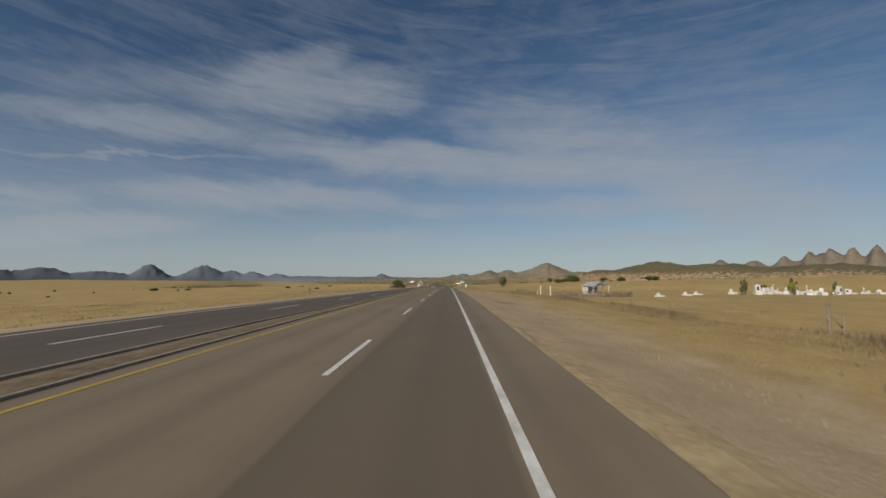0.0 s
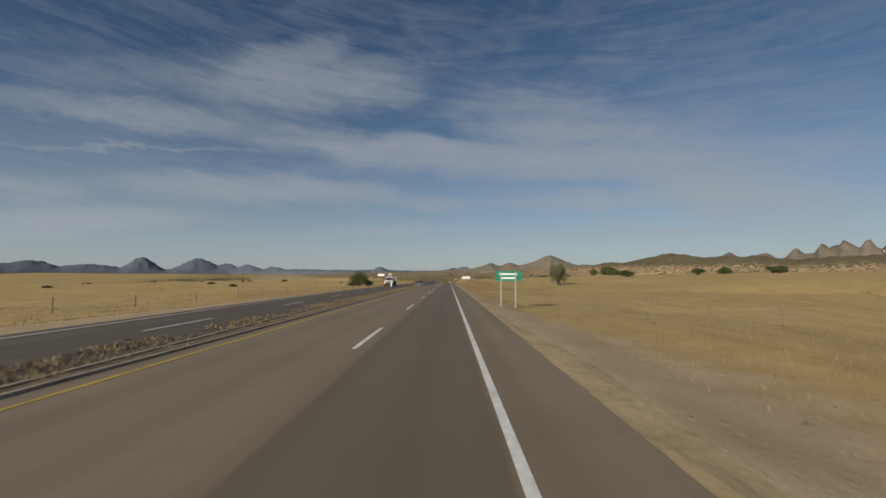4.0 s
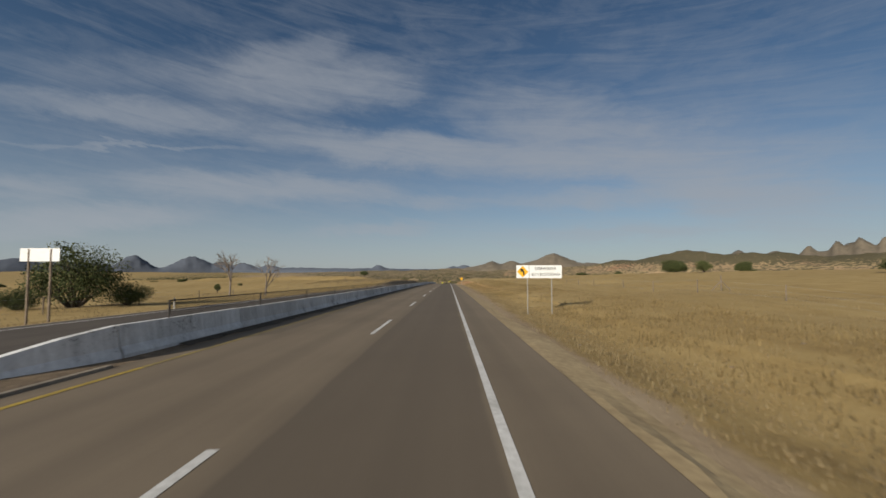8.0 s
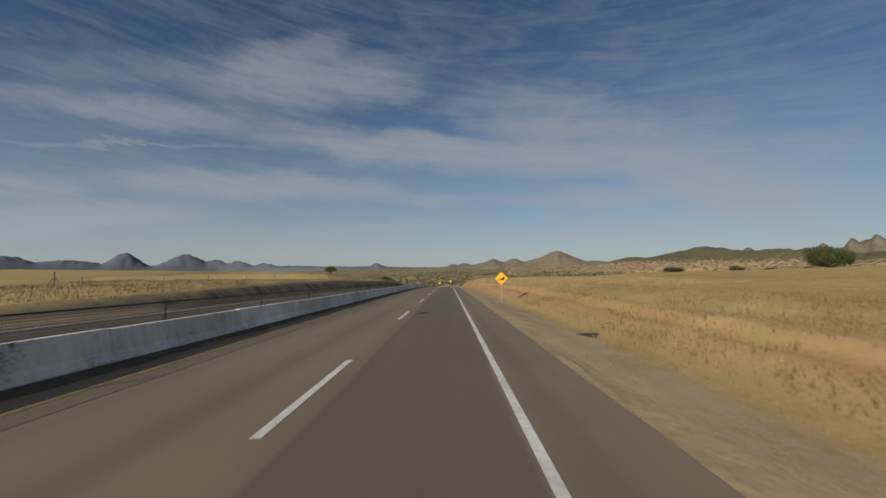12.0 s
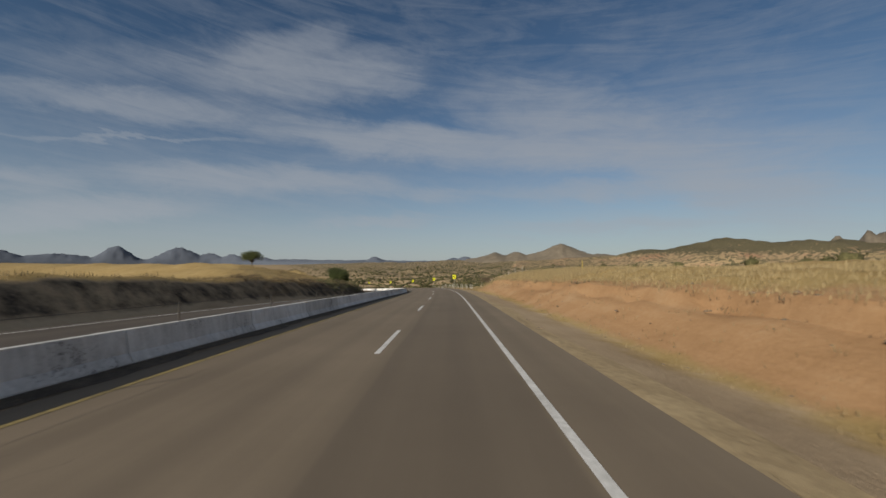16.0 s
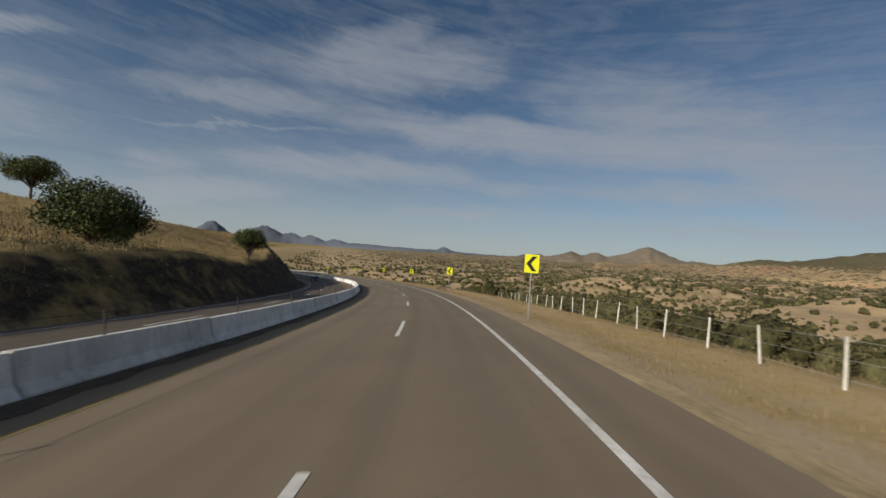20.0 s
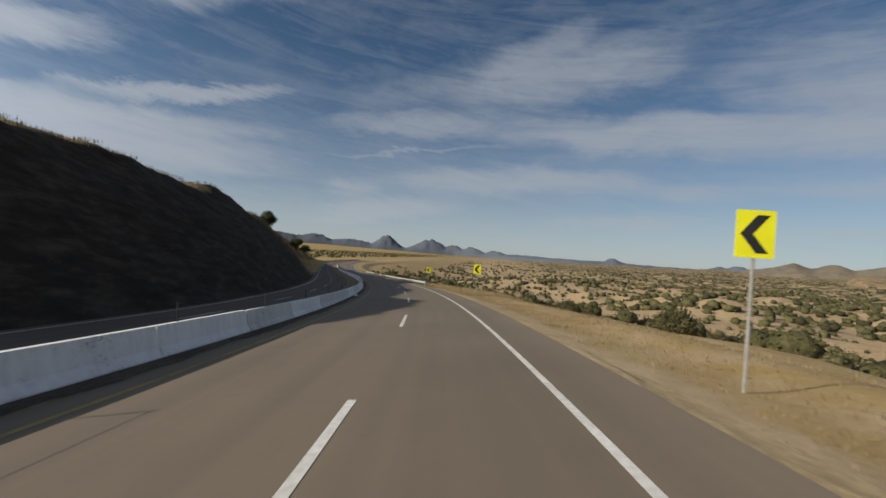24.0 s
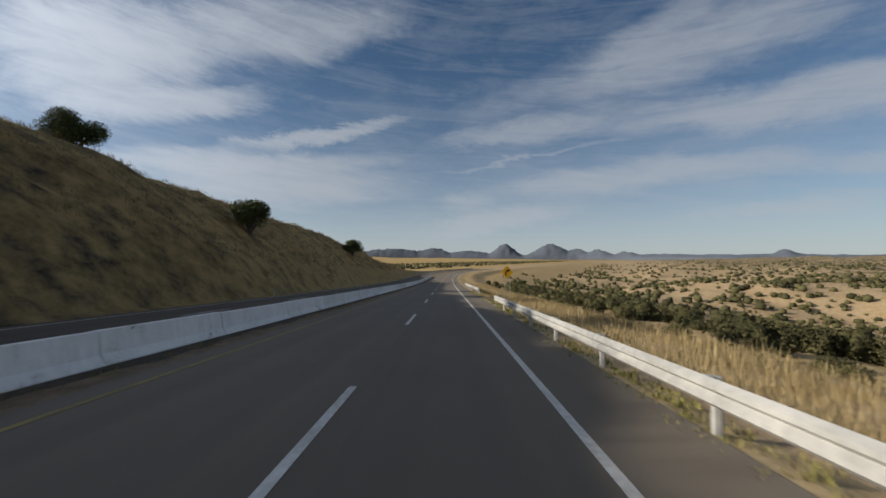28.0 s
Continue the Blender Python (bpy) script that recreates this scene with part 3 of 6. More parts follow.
def build_ground():
    # a strip that follows the road closely
    ss = np.arange(-150, 1240, 2.0)
    near = np.concatenate([np.arange(-70, -32, 2.0), np.arange(-32, -14, 0.8), [-13, -8.0, -4.5, -4, 0, 4.6], np.arange(5.0, 10.4, 0.7), np.arange(10.4, 13.0, 0.26), np.arange(13.0, 20, 0.7), np.arange(20, 36, 1.4), np.arange(36, 71, 2.5)])
    gs, gl = [v.ravel() for v in np.meshgrid(ss, near, indexing="ij")]
    x, y, _ = along(gs, gl / np.cos(np.interp(gs, S, BANK)))
    z, soil = land(x, y, gs, gl)
    n, k = len(ss), len(near)
    idx = np.arange(n * k).reshape(n, k)
    f1 = np.stack([idx[:-1, :-1], idx[:-1, 1:], idx[1:, 1:], idx[1:, :-1]], -1).reshape(-1, 4)
    # and the open land out to the horizon

    def axis(a, b, step, reach):
        mid = list(np.arange(a, b, step))
        d, lo, hi = step, mid[0], mid[-1]
        while hi < b + reach:
            d *= 1.13
            hi += d
            lo -= d
            mid = [lo] + mid + [hi]
        return np.array(mid)
    gx, gy = [v.ravel() for v in np.meshgrid(axis(-420, 320, 5.0, 4300), axis(-120, 1200, 5.0, 3900), indexing="ij")]
    nx, ny = len(axis(-420, 320, 5.0, 4300)), len(axis(-120, 1200, 5.0, 3900))
    s2, l2 = nearest(gx, gy)
    z2, soil2 = land(gx, gy, s2, l2)
    inside = (np.abs(l2) < 66) & (s2 > -146) & (s2 < 1234)
    z2 -= 0.35 * (1 - step01(np.abs(l2), 66, 76)) * ((s2 > -150) & (s2 < 1238))
    id2 = np.arange(nx * ny).reshape(nx, ny)
    f2 = np.stack([id2[:-1, :-1], id2[1:, :-1], id2[1:, 1:], id2[:-1, 1:]], -1).reshape(-1, 4)
    f2 = f2[~inside[f2].all(axis=1)] + n * k
    verts = np.concatenate([np.stack([x, y, z], 1), np.stack([gx, gy, z2], 1)])
    faces = np.concatenate([f1, f2])
    me = bpy.data.meshes.new("ground")
    me.vertices.add(len(verts))
    me.vertices.foreach_set("co", verts.ravel())
    me.loops.add(len(faces) * 4)
    me.loops.foreach_set("vertex_index", faces.ravel().astype(np.int32))
    me.polygons.add(len(faces))
    me.polygons.foreach_set("loop_start", np.arange(0, len(faces) * 4, 4, dtype=np.int32))
    me.update(calc_edges=True)
    col = me.attributes.new("soil", "FLOAT_COLOR", "POINT")
    col.data.foreach_set("color", np.concatenate([soil, soil2]).ravel())
    me.materials.append(GROUND)
    me.shade_smooth()
    return tagged(new("ground", me), "dry golden grassland with bare earth verges and cuttings", "ground", kind="structure")


build_ground()


def surface(x, y):
    """Ground height at one place."""
    ax, ay = np.array([float(x)]), np.array([float(y)])
    s, lat = nearest(ax, ay)
    return float(land(ax, ay, s, lat)[0][0])


def on_ground(s, lat, sink=0.0):
    x, y, _ = along(s, lat)
    return Vector((float(x), float(y), surface(x, y) - sink))


# ---- the road ----
def barrier_lat(s):
    return -5.4 - 0.55 * step01(np.asarray(s, float), 735, 850)


tagged(new("road", ribbon("road", -300, 1240, [-4.9, -1.6, 1.6, 5.25], [0.0] * 4, ASPHALT)), "worn brown-grey asphalt carriageway with faded wheel tracks", "road", kind="structure")
tagged(new("road", ribbon("opposite_road", -300, 1240, [LEFT_EDGE, LEFT_DASH, LEFT_IN], [-0.02] * 3, ASPHALT_DARK)), "darker asphalt opposite carriageway beyond the median", "road", kind="structure")
tagged(new("median", ribbon("median", -300, 1240, [lambda s: LEFT_IN(s) + 0.02, lambda s: LEFT_IN(s) * 0.5 - 2.45, -4.92], [-0.03, 0.05, -0.01], GRAVEL)), "gravel and soil median strip between the carriageways", "median", kind="structure")
KERB = simple("dusty_kerb_concrete", (0.17, 0.14, 0.105), (0.34, 0.285, 0.215), 4, 0.95, bump=0.4)
DARK_BROWN = simple("dark_rough_brown", (0.035, 0.028, 0.021), (0.11, 0.085, 0.06), 9, 0.95, bump=0.8, dist=0.03)
for name, off in (("kerb", lambda q: -4.93 + 0 * q), ("kerb", lambda q: LEFT_IN(q) + 0.10)):
    tagged(new(name, ribbon(name, -300, 243, [lambda q, f=off: f(q) + 0.07, lambda q, f=off: f(q) + 0.055, lambda q, f=off: f(q) - 0.055, lambda q, f=off: f(q) - 0.07], [-0.04, 0.055, 0.06, -0.04], KERB, 3.0, True, True)), "low dusty concrete kerb along the median", "kerb", kind="structure")
# dark strip with a wavy outer edge along the barrier's foot
tagged(new("gutter", ribbon("gutter", 246, 1000, [lambda q: barrier_lat(q) + 0.02, lambda q: barrier_lat(q) + 0.16 + 0.06 * np.sin(q * 1.7), lambda q: barrier_lat(q) + 0.42 + 0.12 * np.sin(q * 0.83) + 0.08 * np.sin(q * 2.9)], [0.07, 0.045, 0.003], DARK_BROWN, 0.6)), "dark brown uneven strip along the barrier's foot", "gutter", kind="structure")
tagged(new("verge", ribbon("verge", -300, 1240, [5.27, lambda q: 5.45 + 0.08 * np.sin(q * 0.9) + 0.06 * np.sin(q * 2.3), lambda q: 5.9 + 0.15 * np.sin(q * 0.31), 7.8], [-0.012, -0.035, -0.115, -0.44], EARTH, 0.7)), "sandy crumbling earth edge beside the asphalt", "verge", kind="structure")
tagged(new("lane_line", ribbon("lane_line", -300, 1240, [3.47, 3.62], [0.006] * 2, WHITE_PAINT)), "white painted edge line along the asphalt", "road marking", kind="structure")
# duller yellow beside the barrier: its shade is painted in along with dirt
YELLOW_SHADED = simple("shaded_yellow_paint", (0.15, 0.115, 0.06), (0.34, 0.255, 0.085), 7, 0.8, bump=0.1)
tagged(new("lane_line", ribbon("lane_line", -300, 243, [-4.27, -4.13], [0.006] * 2, YELLOW_PAINT)), "yellow edge line beside the median", "road marking", kind="structure")
tagged(new("lane_line", ribbon("lane_line", 243, 1240, [-4.27, -4.13], [0.006] * 2, YELLOW_SHADED)), "dirty yellow edge line, its colour darkened for the barrier's shade", "road marking", kind="structure")
tagged(new("lane_line", ribbon("lane_line", -300, 1240, [lambda s: LEFT_OUT(s) - 0.07, lambda s: LEFT_OUT(s) + 0.07], [-0.012] * 2, WHITE_PAINT)), "white edge line of the opposite carriageway", "road marking", kind="structure")
for k in range(-2, 76):
    s = 8.6 + 15 * k
    tagged(new("lane_dash", ribbon("lane_dash", s, s + 5, [-0.075, 0.075], [0.006] * 2, WHITE_PAINT)), "white painted dash of the broken lane line", "road marking", group="lane dashes", kind="structure")
    tagged(new("lane_dash", ribbon("lane_dash", s + 4, s + 9, [lambda q: LEFT_DASH(q) - 0.07, lambda q: LEFT_DASH(q) + 0.07], [-0.012] * 2, WHITE_PAINT)), "white dash on the opposite carriageway", "road marking", group="opposite lane dashes", kind="structure")


# ---- mountains and hills round the plain ----
def ridge(name, label, mat, ref, dist, depth, lumps, base, seed, foot=-60, sharp=1.8):
    """A range seen from ref: lumps are (bearing, half-width, elevation) in degrees, on a low base."""
    b0 = min(l[0] - 2.6 * l[1] for l in lumps)
    b1 = max(l[0] + 2.6 * l[1] for l in lumps)
    nb, nr = int((b1 - b0) / 0.28) + 2, 15
    bear, rad = np.linspace(b0, b1, nb), np.linspace(-1, 1, nr)
    bb, rr = np.meshgrid(bear, rad, indexing="ij")
    el = np.zeros_like(bb)
    for c, w, e in lumps:
        d = np.abs(bb - c) / w
        el = np.maximum(el, e * np.exp(-0.8 * d ** sharp))
    el = (el + base) * step01(bb, b0, b0 + 2) * (1 - step01(bb, b1 - 2, b1))
    dd = (np.interp(bb, *dist) if isinstance(dist, tuple) else dist) + rr * depth
    x, y = ref[0] + dd * np.sin(np.radians(bb)), ref[1] + dd * np.cos(np.radians(bb))
    form = (1 - np.abs(rr) ** 1.4)
    crag = wave(x, y, depth * 0.9, seed) * 0.10 + wave(x, y, depth * 0.35, seed + 1) * 0.07 + wave(x, y, depth * 0.12, seed + 2) * 0.035
    top = (dd - rr * depth) * np.tan(np.radians(el))
    z = ref[2] + (top + 30) * np.clip(form * (1 + crag * (0.25 + 1.2 * np.abs(rr))) + 0.3 * crag * form, 0, 1.2) - 30 + foot * (np.abs(rr) > 0.99) - 70 * (1 - step01(bb, b0, b0 + 2) * (1 - step01(bb, b1 - 2, b1)))
    verts = np.stack([x, y, z], -1).reshape(-1, 3)
    faces = [(i * nr + j, (i + 1) * nr + j, (i + 1) * nr + j + 1, i * nr + j + 1) for i in range(nb - 1) for j in range(nr - 1)]
    return tagged(new(name, mesh_from(name, verts.tolist(), faces, mat, True)), label, "mountain", kind="structure")


REF = (-20, 420, -6)
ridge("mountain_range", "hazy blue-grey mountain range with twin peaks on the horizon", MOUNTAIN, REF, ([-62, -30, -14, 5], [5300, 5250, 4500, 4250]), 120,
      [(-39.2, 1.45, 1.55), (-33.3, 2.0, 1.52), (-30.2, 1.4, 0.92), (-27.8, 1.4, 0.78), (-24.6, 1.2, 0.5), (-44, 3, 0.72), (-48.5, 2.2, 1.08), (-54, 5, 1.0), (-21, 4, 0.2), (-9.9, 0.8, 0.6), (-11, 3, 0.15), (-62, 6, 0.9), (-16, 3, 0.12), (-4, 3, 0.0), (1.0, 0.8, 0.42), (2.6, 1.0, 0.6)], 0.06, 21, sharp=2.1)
ridge("mountain", "bare brown rocky hill beyond the plain", BROWN_HILL, REF, 3300, 330,
      [(6.8, 2.2, 1.1), (9.8, 2.0, 1.3), (15.6, 3.4, 2.25), (13.5, 3, 1.4), (20, 4, 0.9)], 0.1, 31, sharp=1.25)
ridge("mountain", "jagged brown mountains behind the scrub hill", BROWN_HILL, REF, 4150, 480,
      [(37, 2.2, 2.05), (40.5, 2.0, 1.95), (43.2, 1.4, 2.4), (47.2, 3.4, 2.8), (45.4, 1.0, 2.95), (47.1, 1.0, 3.2), (48.8, 1.0, 3.3), (50.6, 1.2, 3.2), (53, 2, 3.2), (60, 3, 3.2), (70, 8, 3.0), (29.5, 4, 1.6), (48, 8, 2.3)], 0.2, 41, sharp=1.3)
ridge("hill", "rolling hill dotted with green scrub and pale earth", GREEN_HILL, REF, 1750, 420,
      [(34, 8, 2.3), (27, 5, 1.5), (42, 8, 2.2), (52, 9, 1.9), (21, 5, 0.6), (63, 10, 1.7)], 0.0, 51)

# ---- more materials ----
BARK = simple("rough_bark", (0.035, 0.027, 0.02), (0.12, 0.095, 0.07), 9, 0.95, bump=0.8, dist=0.03)
GREY_BARK = simple("grey_dry_bark", (0.13, 0.105, 0.085), (0.27, 0.225, 0.18), 9, 0.95, bump=0.6, dist=0.02)
TREE_LEAF = leafy("evergreen_oak_leaves", (0.030, 0.045, 0.014), (0.115, 0.125, 0.045))


def scrub_material():
    """Small grey-olive leaves in tufts, with the shade in the gaps between them put into the colour."""
    m, t, b = material("scrub_leaves", 0.8, 0, 0.15)
    geo = t.nodes.new("ShaderNodeNewGeometry")
    obr = t.nodes.new("ShaderNodeObjectInfo").outputs["Random"]
    tuft = noise_node(t, geo.outputs["Position"], 2.2, 6, 0.7)
    f = math_node(t, "ADD", math_node(t, "MULTIPLY", tuft, 0.85), math_node(t, "ADD", math_node(t, "MULTIPLY", geo.outputs["Random Per Island"], 0.28), math_node(t, "MULTIPLY", obr, 0.12)))
    t.links.new(ramp(t, f, (0.38, (0.023, 0.023, 0.011)), (0.62, (0.073, 0.069, 0.029)), (0.85, (0.150, 0.134, 0.060))), b.inputs["Base Color"])
    bumped(t, b, tuft, 1.0, 0.35)
    return m


SHRUB_LEAF = scrub_material()
JUNIPER_LEAF = leafy("grey_green_juniper", (0.055, 0.058, 0.026), (0.175, 0.165, 0.08))
BUSH_BROWN = leafy("dry_bush_twigs", (0.045, 0.034, 0.022), (0.15, 0.11, 0.068))
GRASS_DRY = leafy("dry_grass_blades", (0.125, 0.091, 0.046), (0.245, 0.187, 0.099))
GRASS_TALL = leafy("tall_dry_grass", (0.165, 0.121, 0.060), (0.36, 0.280, 0.145))
GRASS_OCHRE = leafy("ochre_bank_grass", (0.125, 0.087, 0.036), (0.25, 0.182, 0.080))
GRASS_GREEN = leafy("greenish_weeds", (0.10, 0.10, 0.03), (0.26, 0.23, 0.08))
POST_WHITE = simple("whitewashed_post", (0.40, 0.37, 0.32), (0.68, 0.65, 0.60), 7, 0.9, bump=0.3)
WOOD = simple("weathered_wood", (0.09, 0.07, 0.05), (0.24, 0.19, 0.14), 12, 0.9, bump=0.4)
STONE = simple("field_stone", (0.085, 0.062, 0.042), (0.24, 0.178, 0.122), 4, 0.95, bump=0.6, dist=0.03)
YELLOW_POST = simple("yellow_post", (0.42, 0.31, 0.05), (0.58, 0.44, 0.08), 6, 0.7, bump=0.1)
HOUSE_WHITE = simple("limewashed_wall", (0.34, 0.32, 0.29), (0.58, 0.56, 0.52), 2, 0.9, bump=0.2)
ROOF_GREY = simple("grey_sheet_roof", (0.22, 0.23, 0.24), (0.36, 0.37, 0.38), 3, 0.6, 0.2, 0.2)
WINDOW_DARK = simple("dark_window", (0.015, 0.017, 0.02), (0.03, 0.033, 0.036), 3, 0.15, bump=0.0, spec=0.6)
LORRY_WHITE = simple("lorry_white_paint", (0.38, 0.36, 0.32), (0.54, 0.52, 0.47), 2, 0.4, bump=0.0, spec=0.5)
CHROME = simple("dull_chrome", (0.45, 0.45, 0.45), (0.65, 0.65, 0.65), 3, 0.25, 0.9, 0.0)
RUBBER = simple("tyre_rubber", (0.015, 0.015, 0.015), (0.035, 0.034, 0.033), 8, 0.9, bump=0.2)
CAR_PAINT = simple("dark_car_paint", (0.012, 0.014, 0.018), (0.022, 0.025, 0.03), 2, 0.25, bump=0.0, spec=0.6)
GLASSY = simple("headlamp_glass", (0.6, 0.6, 0.58), (0.75, 0.75, 0.72), 3, 0.1, bump=0.0, spec=0.7)
RAIL = simple("dull_guardrail_steel", (0.30, 0.297, 0.285), (0.49, 0.48, 0.455), 5, 0.6, 0.15, 0.1)
TAR = simple("fresh_tar_patch", (0.012, 0.011, 0.010), (0.03, 0.027, 0.024), 8, 0.7, bump=0.3)


def at(s, lat, turn=0.0, sink=0.05):
    """A pose on the ground beside the road, facing back along it."""
    p = on_ground(s, lat, sink)
    return pose(*p, 0, 0, heading(s) + turn)


def text_mesh(words, size, mat):
    cu = bpy.data.curves.new("words", "FONT")
    cu.body, cu.size, cu.extrude, cu.align_x, cu.align_y = words, size, 0.004, "CENTER", "CENTER"
    ob = new("words", cu)
    me = bpy.data.meshes.new_from_object(ob.evaluated_get(bpy.context.evaluated_depsgraph_get()))
    bpy.data.objects.remove(ob)
    bpy.data.curves.remove(cu)
    me.materials.clear()
    me.materials.append(mat)
    return me


UPRIGHT = Matrix.Rotation(radians(90), 4, "X")


# ---- concrete median barrier with its fence ----
def build_barrier():
    root = empty("median_barrier", Matrix())
    tagged(root, "whitewashed concrete median barrier of precast blocks with chipped joints", "barrier")
    rng = random.Random(3)
    prof = [(0.0, -0.05), (0.0, 0.10), (-0.13, 0.30), (-0.20, 0.84), (-0.38, 0.84), (-0.45, 0.30), (-0.58, 0.10), (-0.58, -0.05)]
    s = 244.0
    while s < 1000:
        n = 6.0 if s < 640 else rng.choice((5.0, 6.0, 6.0))
        dl, du = rng.uniform(-0.015, 0.015), rng.uniform(-0.015, 0.01)
        gap = (0.008, 0.022) if s < 640 else (0.015, 0.04)
        me = ribbon("block", s + rng.uniform(*gap), s + n - rng.uniform(*gap), [(lambda q, o=o + dl: barrier_lat(q) + o) for o, _ in prof], [u + du for _, u in prof], BARRIER if s < 600 else BARRIER_FRESH, 3.0, True, True)
        part("block", me, None, root)
        s += n
    # the sloping, flared end
    fl = lambda q: barrier_lat(q) - 0.9 * (1 - step01(q, 240.5, 244.2))
    top = lambda q: 0.12 + 0.72 * np.clip((q - 240.5) / 3, 0, 1)
    me = ribbon("end_ramp", 240.5, 243.97, [lambda q: fl(q), lambda q: fl(q) - 0.14, lambda q: fl(q) - 0.2, lambda q: fl(q) - 0.38, lambda q: fl(q) - 0.44, lambda q: fl(q) - 0.58],
                [-0.05, lambda q: top(q) * 0.35, top, top, lambda q: top(q) * 0.35, -0.05], BARRIER, 1.0, True, True)
    part("end_ramp", me, None, root, "whitewashed sloping end of the barrier")
    fence = empty("barrier_fence", Matrix())
    tagged(fence, "rusty wire mesh fence on thin posts along the barrier top", "fence")
    s = 246.0
    while s < 760:
        b = bmesh.new()
        h = 0.52
        a, c = road_point(s, float(barrier_lat(s)) - 0.29, 0.82), road_point(s, float(barrier_lat(s)) - 0.29, 0.84 + h)
        rod(b, a, c, 0.03 if s < 424 else 0.02, n=6)
        rod(b, c, c + Vector((0, 0, 0.02)), 0.032 if s < 424 else 0.022, 0.02, n=6)
        part("post", b, RUST, fence)
        if s < 424:
            vs, fs = [], []

            def strand(p, q, w):
                side = Vector((0, 0, w)) if abs(p.z - q.z) < 0.2 else (road_point(s + 1) - road_point(s)).normalized() * w
                i = len(vs)
                vs.extend([p - side, p + side, q + side, q - side])
                fs.append((i, i + 1, i + 2, i + 3))
            b = bmesh.new()
            rod(b, road_point(s, float(barrier_lat(s)) - 0.29, 1.36), road_point(s + 6, float(barrier_lat(s + 6)) - 0.29, 1.36), 0.016, n=5)
            part("top_rail", b, RUST, fence)
            for k in range(8):
                u = 0.88 + k * 0.066
                strand(road_point(s, float(barrier_lat(s)) - 0.29, u), road_point(s + 6, float(barrier_lat(s + 6)) - 0.29, u), 0.004)
            for k in range(1, 86):
                q = s + k * 0.07
                strand(road_point(q, float(barrier_lat(q)) - 0.29, 0.86), road_point(q, float(barrier_lat(q)) - 0.29, 1.35), 0.006)
            part("mesh_panel", mesh_from("mesh_panel", vs, fs, RUST), None, fence)
        elif s < 700:
            b = bmesh.new()
            rod(b, c - Vector((0, 0, 0.03)), road_point(s + 6, float(barrier_lat(s + 6)) - 0.29, 0.84 + h - 0.03), 0.005, n=4)
            part("wire", b, RUST, fence)
        s += 6.0


build_barrier()


# ---- steel guardrail above the valley ----
def build_guardrail(s0, s1, lat, label):
    root = empty("guardrail", Matrix())
    tagged(root, label, "guardrail")
    prof = [(0.0, 0.40), (-0.075, 0.46), (-0.075, 0.52), (0.0, 0.58), (-0.075, 0.64), (-0.075, 0.70), (0.0, 0.76)]
    s = s0
    while s < s1 - 0.1:
        e = min(s + 4.0, s1)
        part("beam", ribbon("beam", s, e + 0.1, [lat + o for o, _ in prof] + [lat + o + 0.012 for o, _ in prof[::-1]], [u for _, u in prof] + [u for _, u in prof[::-1]], RAIL, 2.0, True, True), None, root)
        b = bmesh.new()
        g = on_ground(s + 0.4, lat + 0.16, 0.3)
        c = road_point(s + 0.4, lat + 0.16, 0.74)
        rod(b, g, Vector((g.x, g.y, c.z)), 0.07, n=6)
        part("post", b, WOOD if lat > 9 else RAIL, root)
        b = bmesh.new()
        box(b, 0, 0, -0.12, 0.10, 0.12, 0.3, 0.01, Matrix.Translation(road_point(s + 0.4, lat + 0.06, 0.58)) @ Matrix.Rotation(radians(heading(s)), 4, "Z"))
        part("spacer", b, RAIL, root)
        s = e
    # rounded flared ends
    for q in (s0, s1):
        b = bmesh.new()
        m = Matrix.Translation(road_point(q, lat + 0.05, 0.0)) @ Matrix.Rotation(radians(heading(q)), 4, "Z")
        bmesh.ops.create_cone(b, cap_ends=False, segments=10, radius1=0.13, radius2=0.13, depth=0.37, matrix=m @ Matrix.Translation((0.06, 0, 0.58)))
        part("end_shoe", b, RAIL, root, "dented galvanised end shoe")


build_guardrail(769, 845, 5.2, "galvanised two-wave steel guardrail along the fill edge")
build_guardrail(866, 900, 5.6, "pale steel guardrail section beyond a gap")


# ---- signs ----
def sign_post(root, x, top, foot=-0.4, r=0.027, mat=None):
    b = bmesh.new()
    box(b, x, 0.03, foot, 2 * r, 2 * r, top - foot, 0.006)
    part("post", b, mat or GALV, root)


def rounded(w, h, r, n=4):
    pts = []
    for cx, cz, a0 in ((w / 2 - r, h / 2 - r, 0), (-w / 2 + r, h / 2 - r, 90), (-w / 2 + r, -h / 2 + r, 180), (w / 2 - r, -h / 2 + r, 270)):
        pts += [(cx + r * math.cos(radians(a0 + 90 * k / n)), cz + r * math.sin(radians(a0 + 90 * k / n))) for k in range(n + 1)]
    return pts


def panel(root, name, pts, z, mat, y=0.0, depth=0.012, label="", x=0.0, spin=0.0):
    b = bmesh.new()
    prism(b, pts, depth, Matrix.Translation((x, y, z)) @ Matrix.Rotation(radians(spin), 4, "Y"))
    return part(name, b, mat, root, label)


def chevron_sign(s, lat, turn, lift=0.0):
    root = empty("chevron_sign", at(s, lat, turn))
    top = 3.55 + lift
    sign_post(root, 0, top - 0.05)
    p = panel(root, "panel", rounded(0.78, 1.0, 0.04), top - 0.5, SIGN_YELLOW, label="fluorescent yellow sign panel")
    panel(p, "arrow", [(-0.30, 0.0), (0.02, 0.40), (0.27, 0.40), (-0.05, 0.0), (0.27, -0.40), (0.02, -0.40)], top - 0.5, BLACK, -0.004, 0.003, "black chevron pointing into the bend")
    return tagged(root, "yellow chevron curve sign with black arrow on a steel post", "road sign", group="chevron signs")


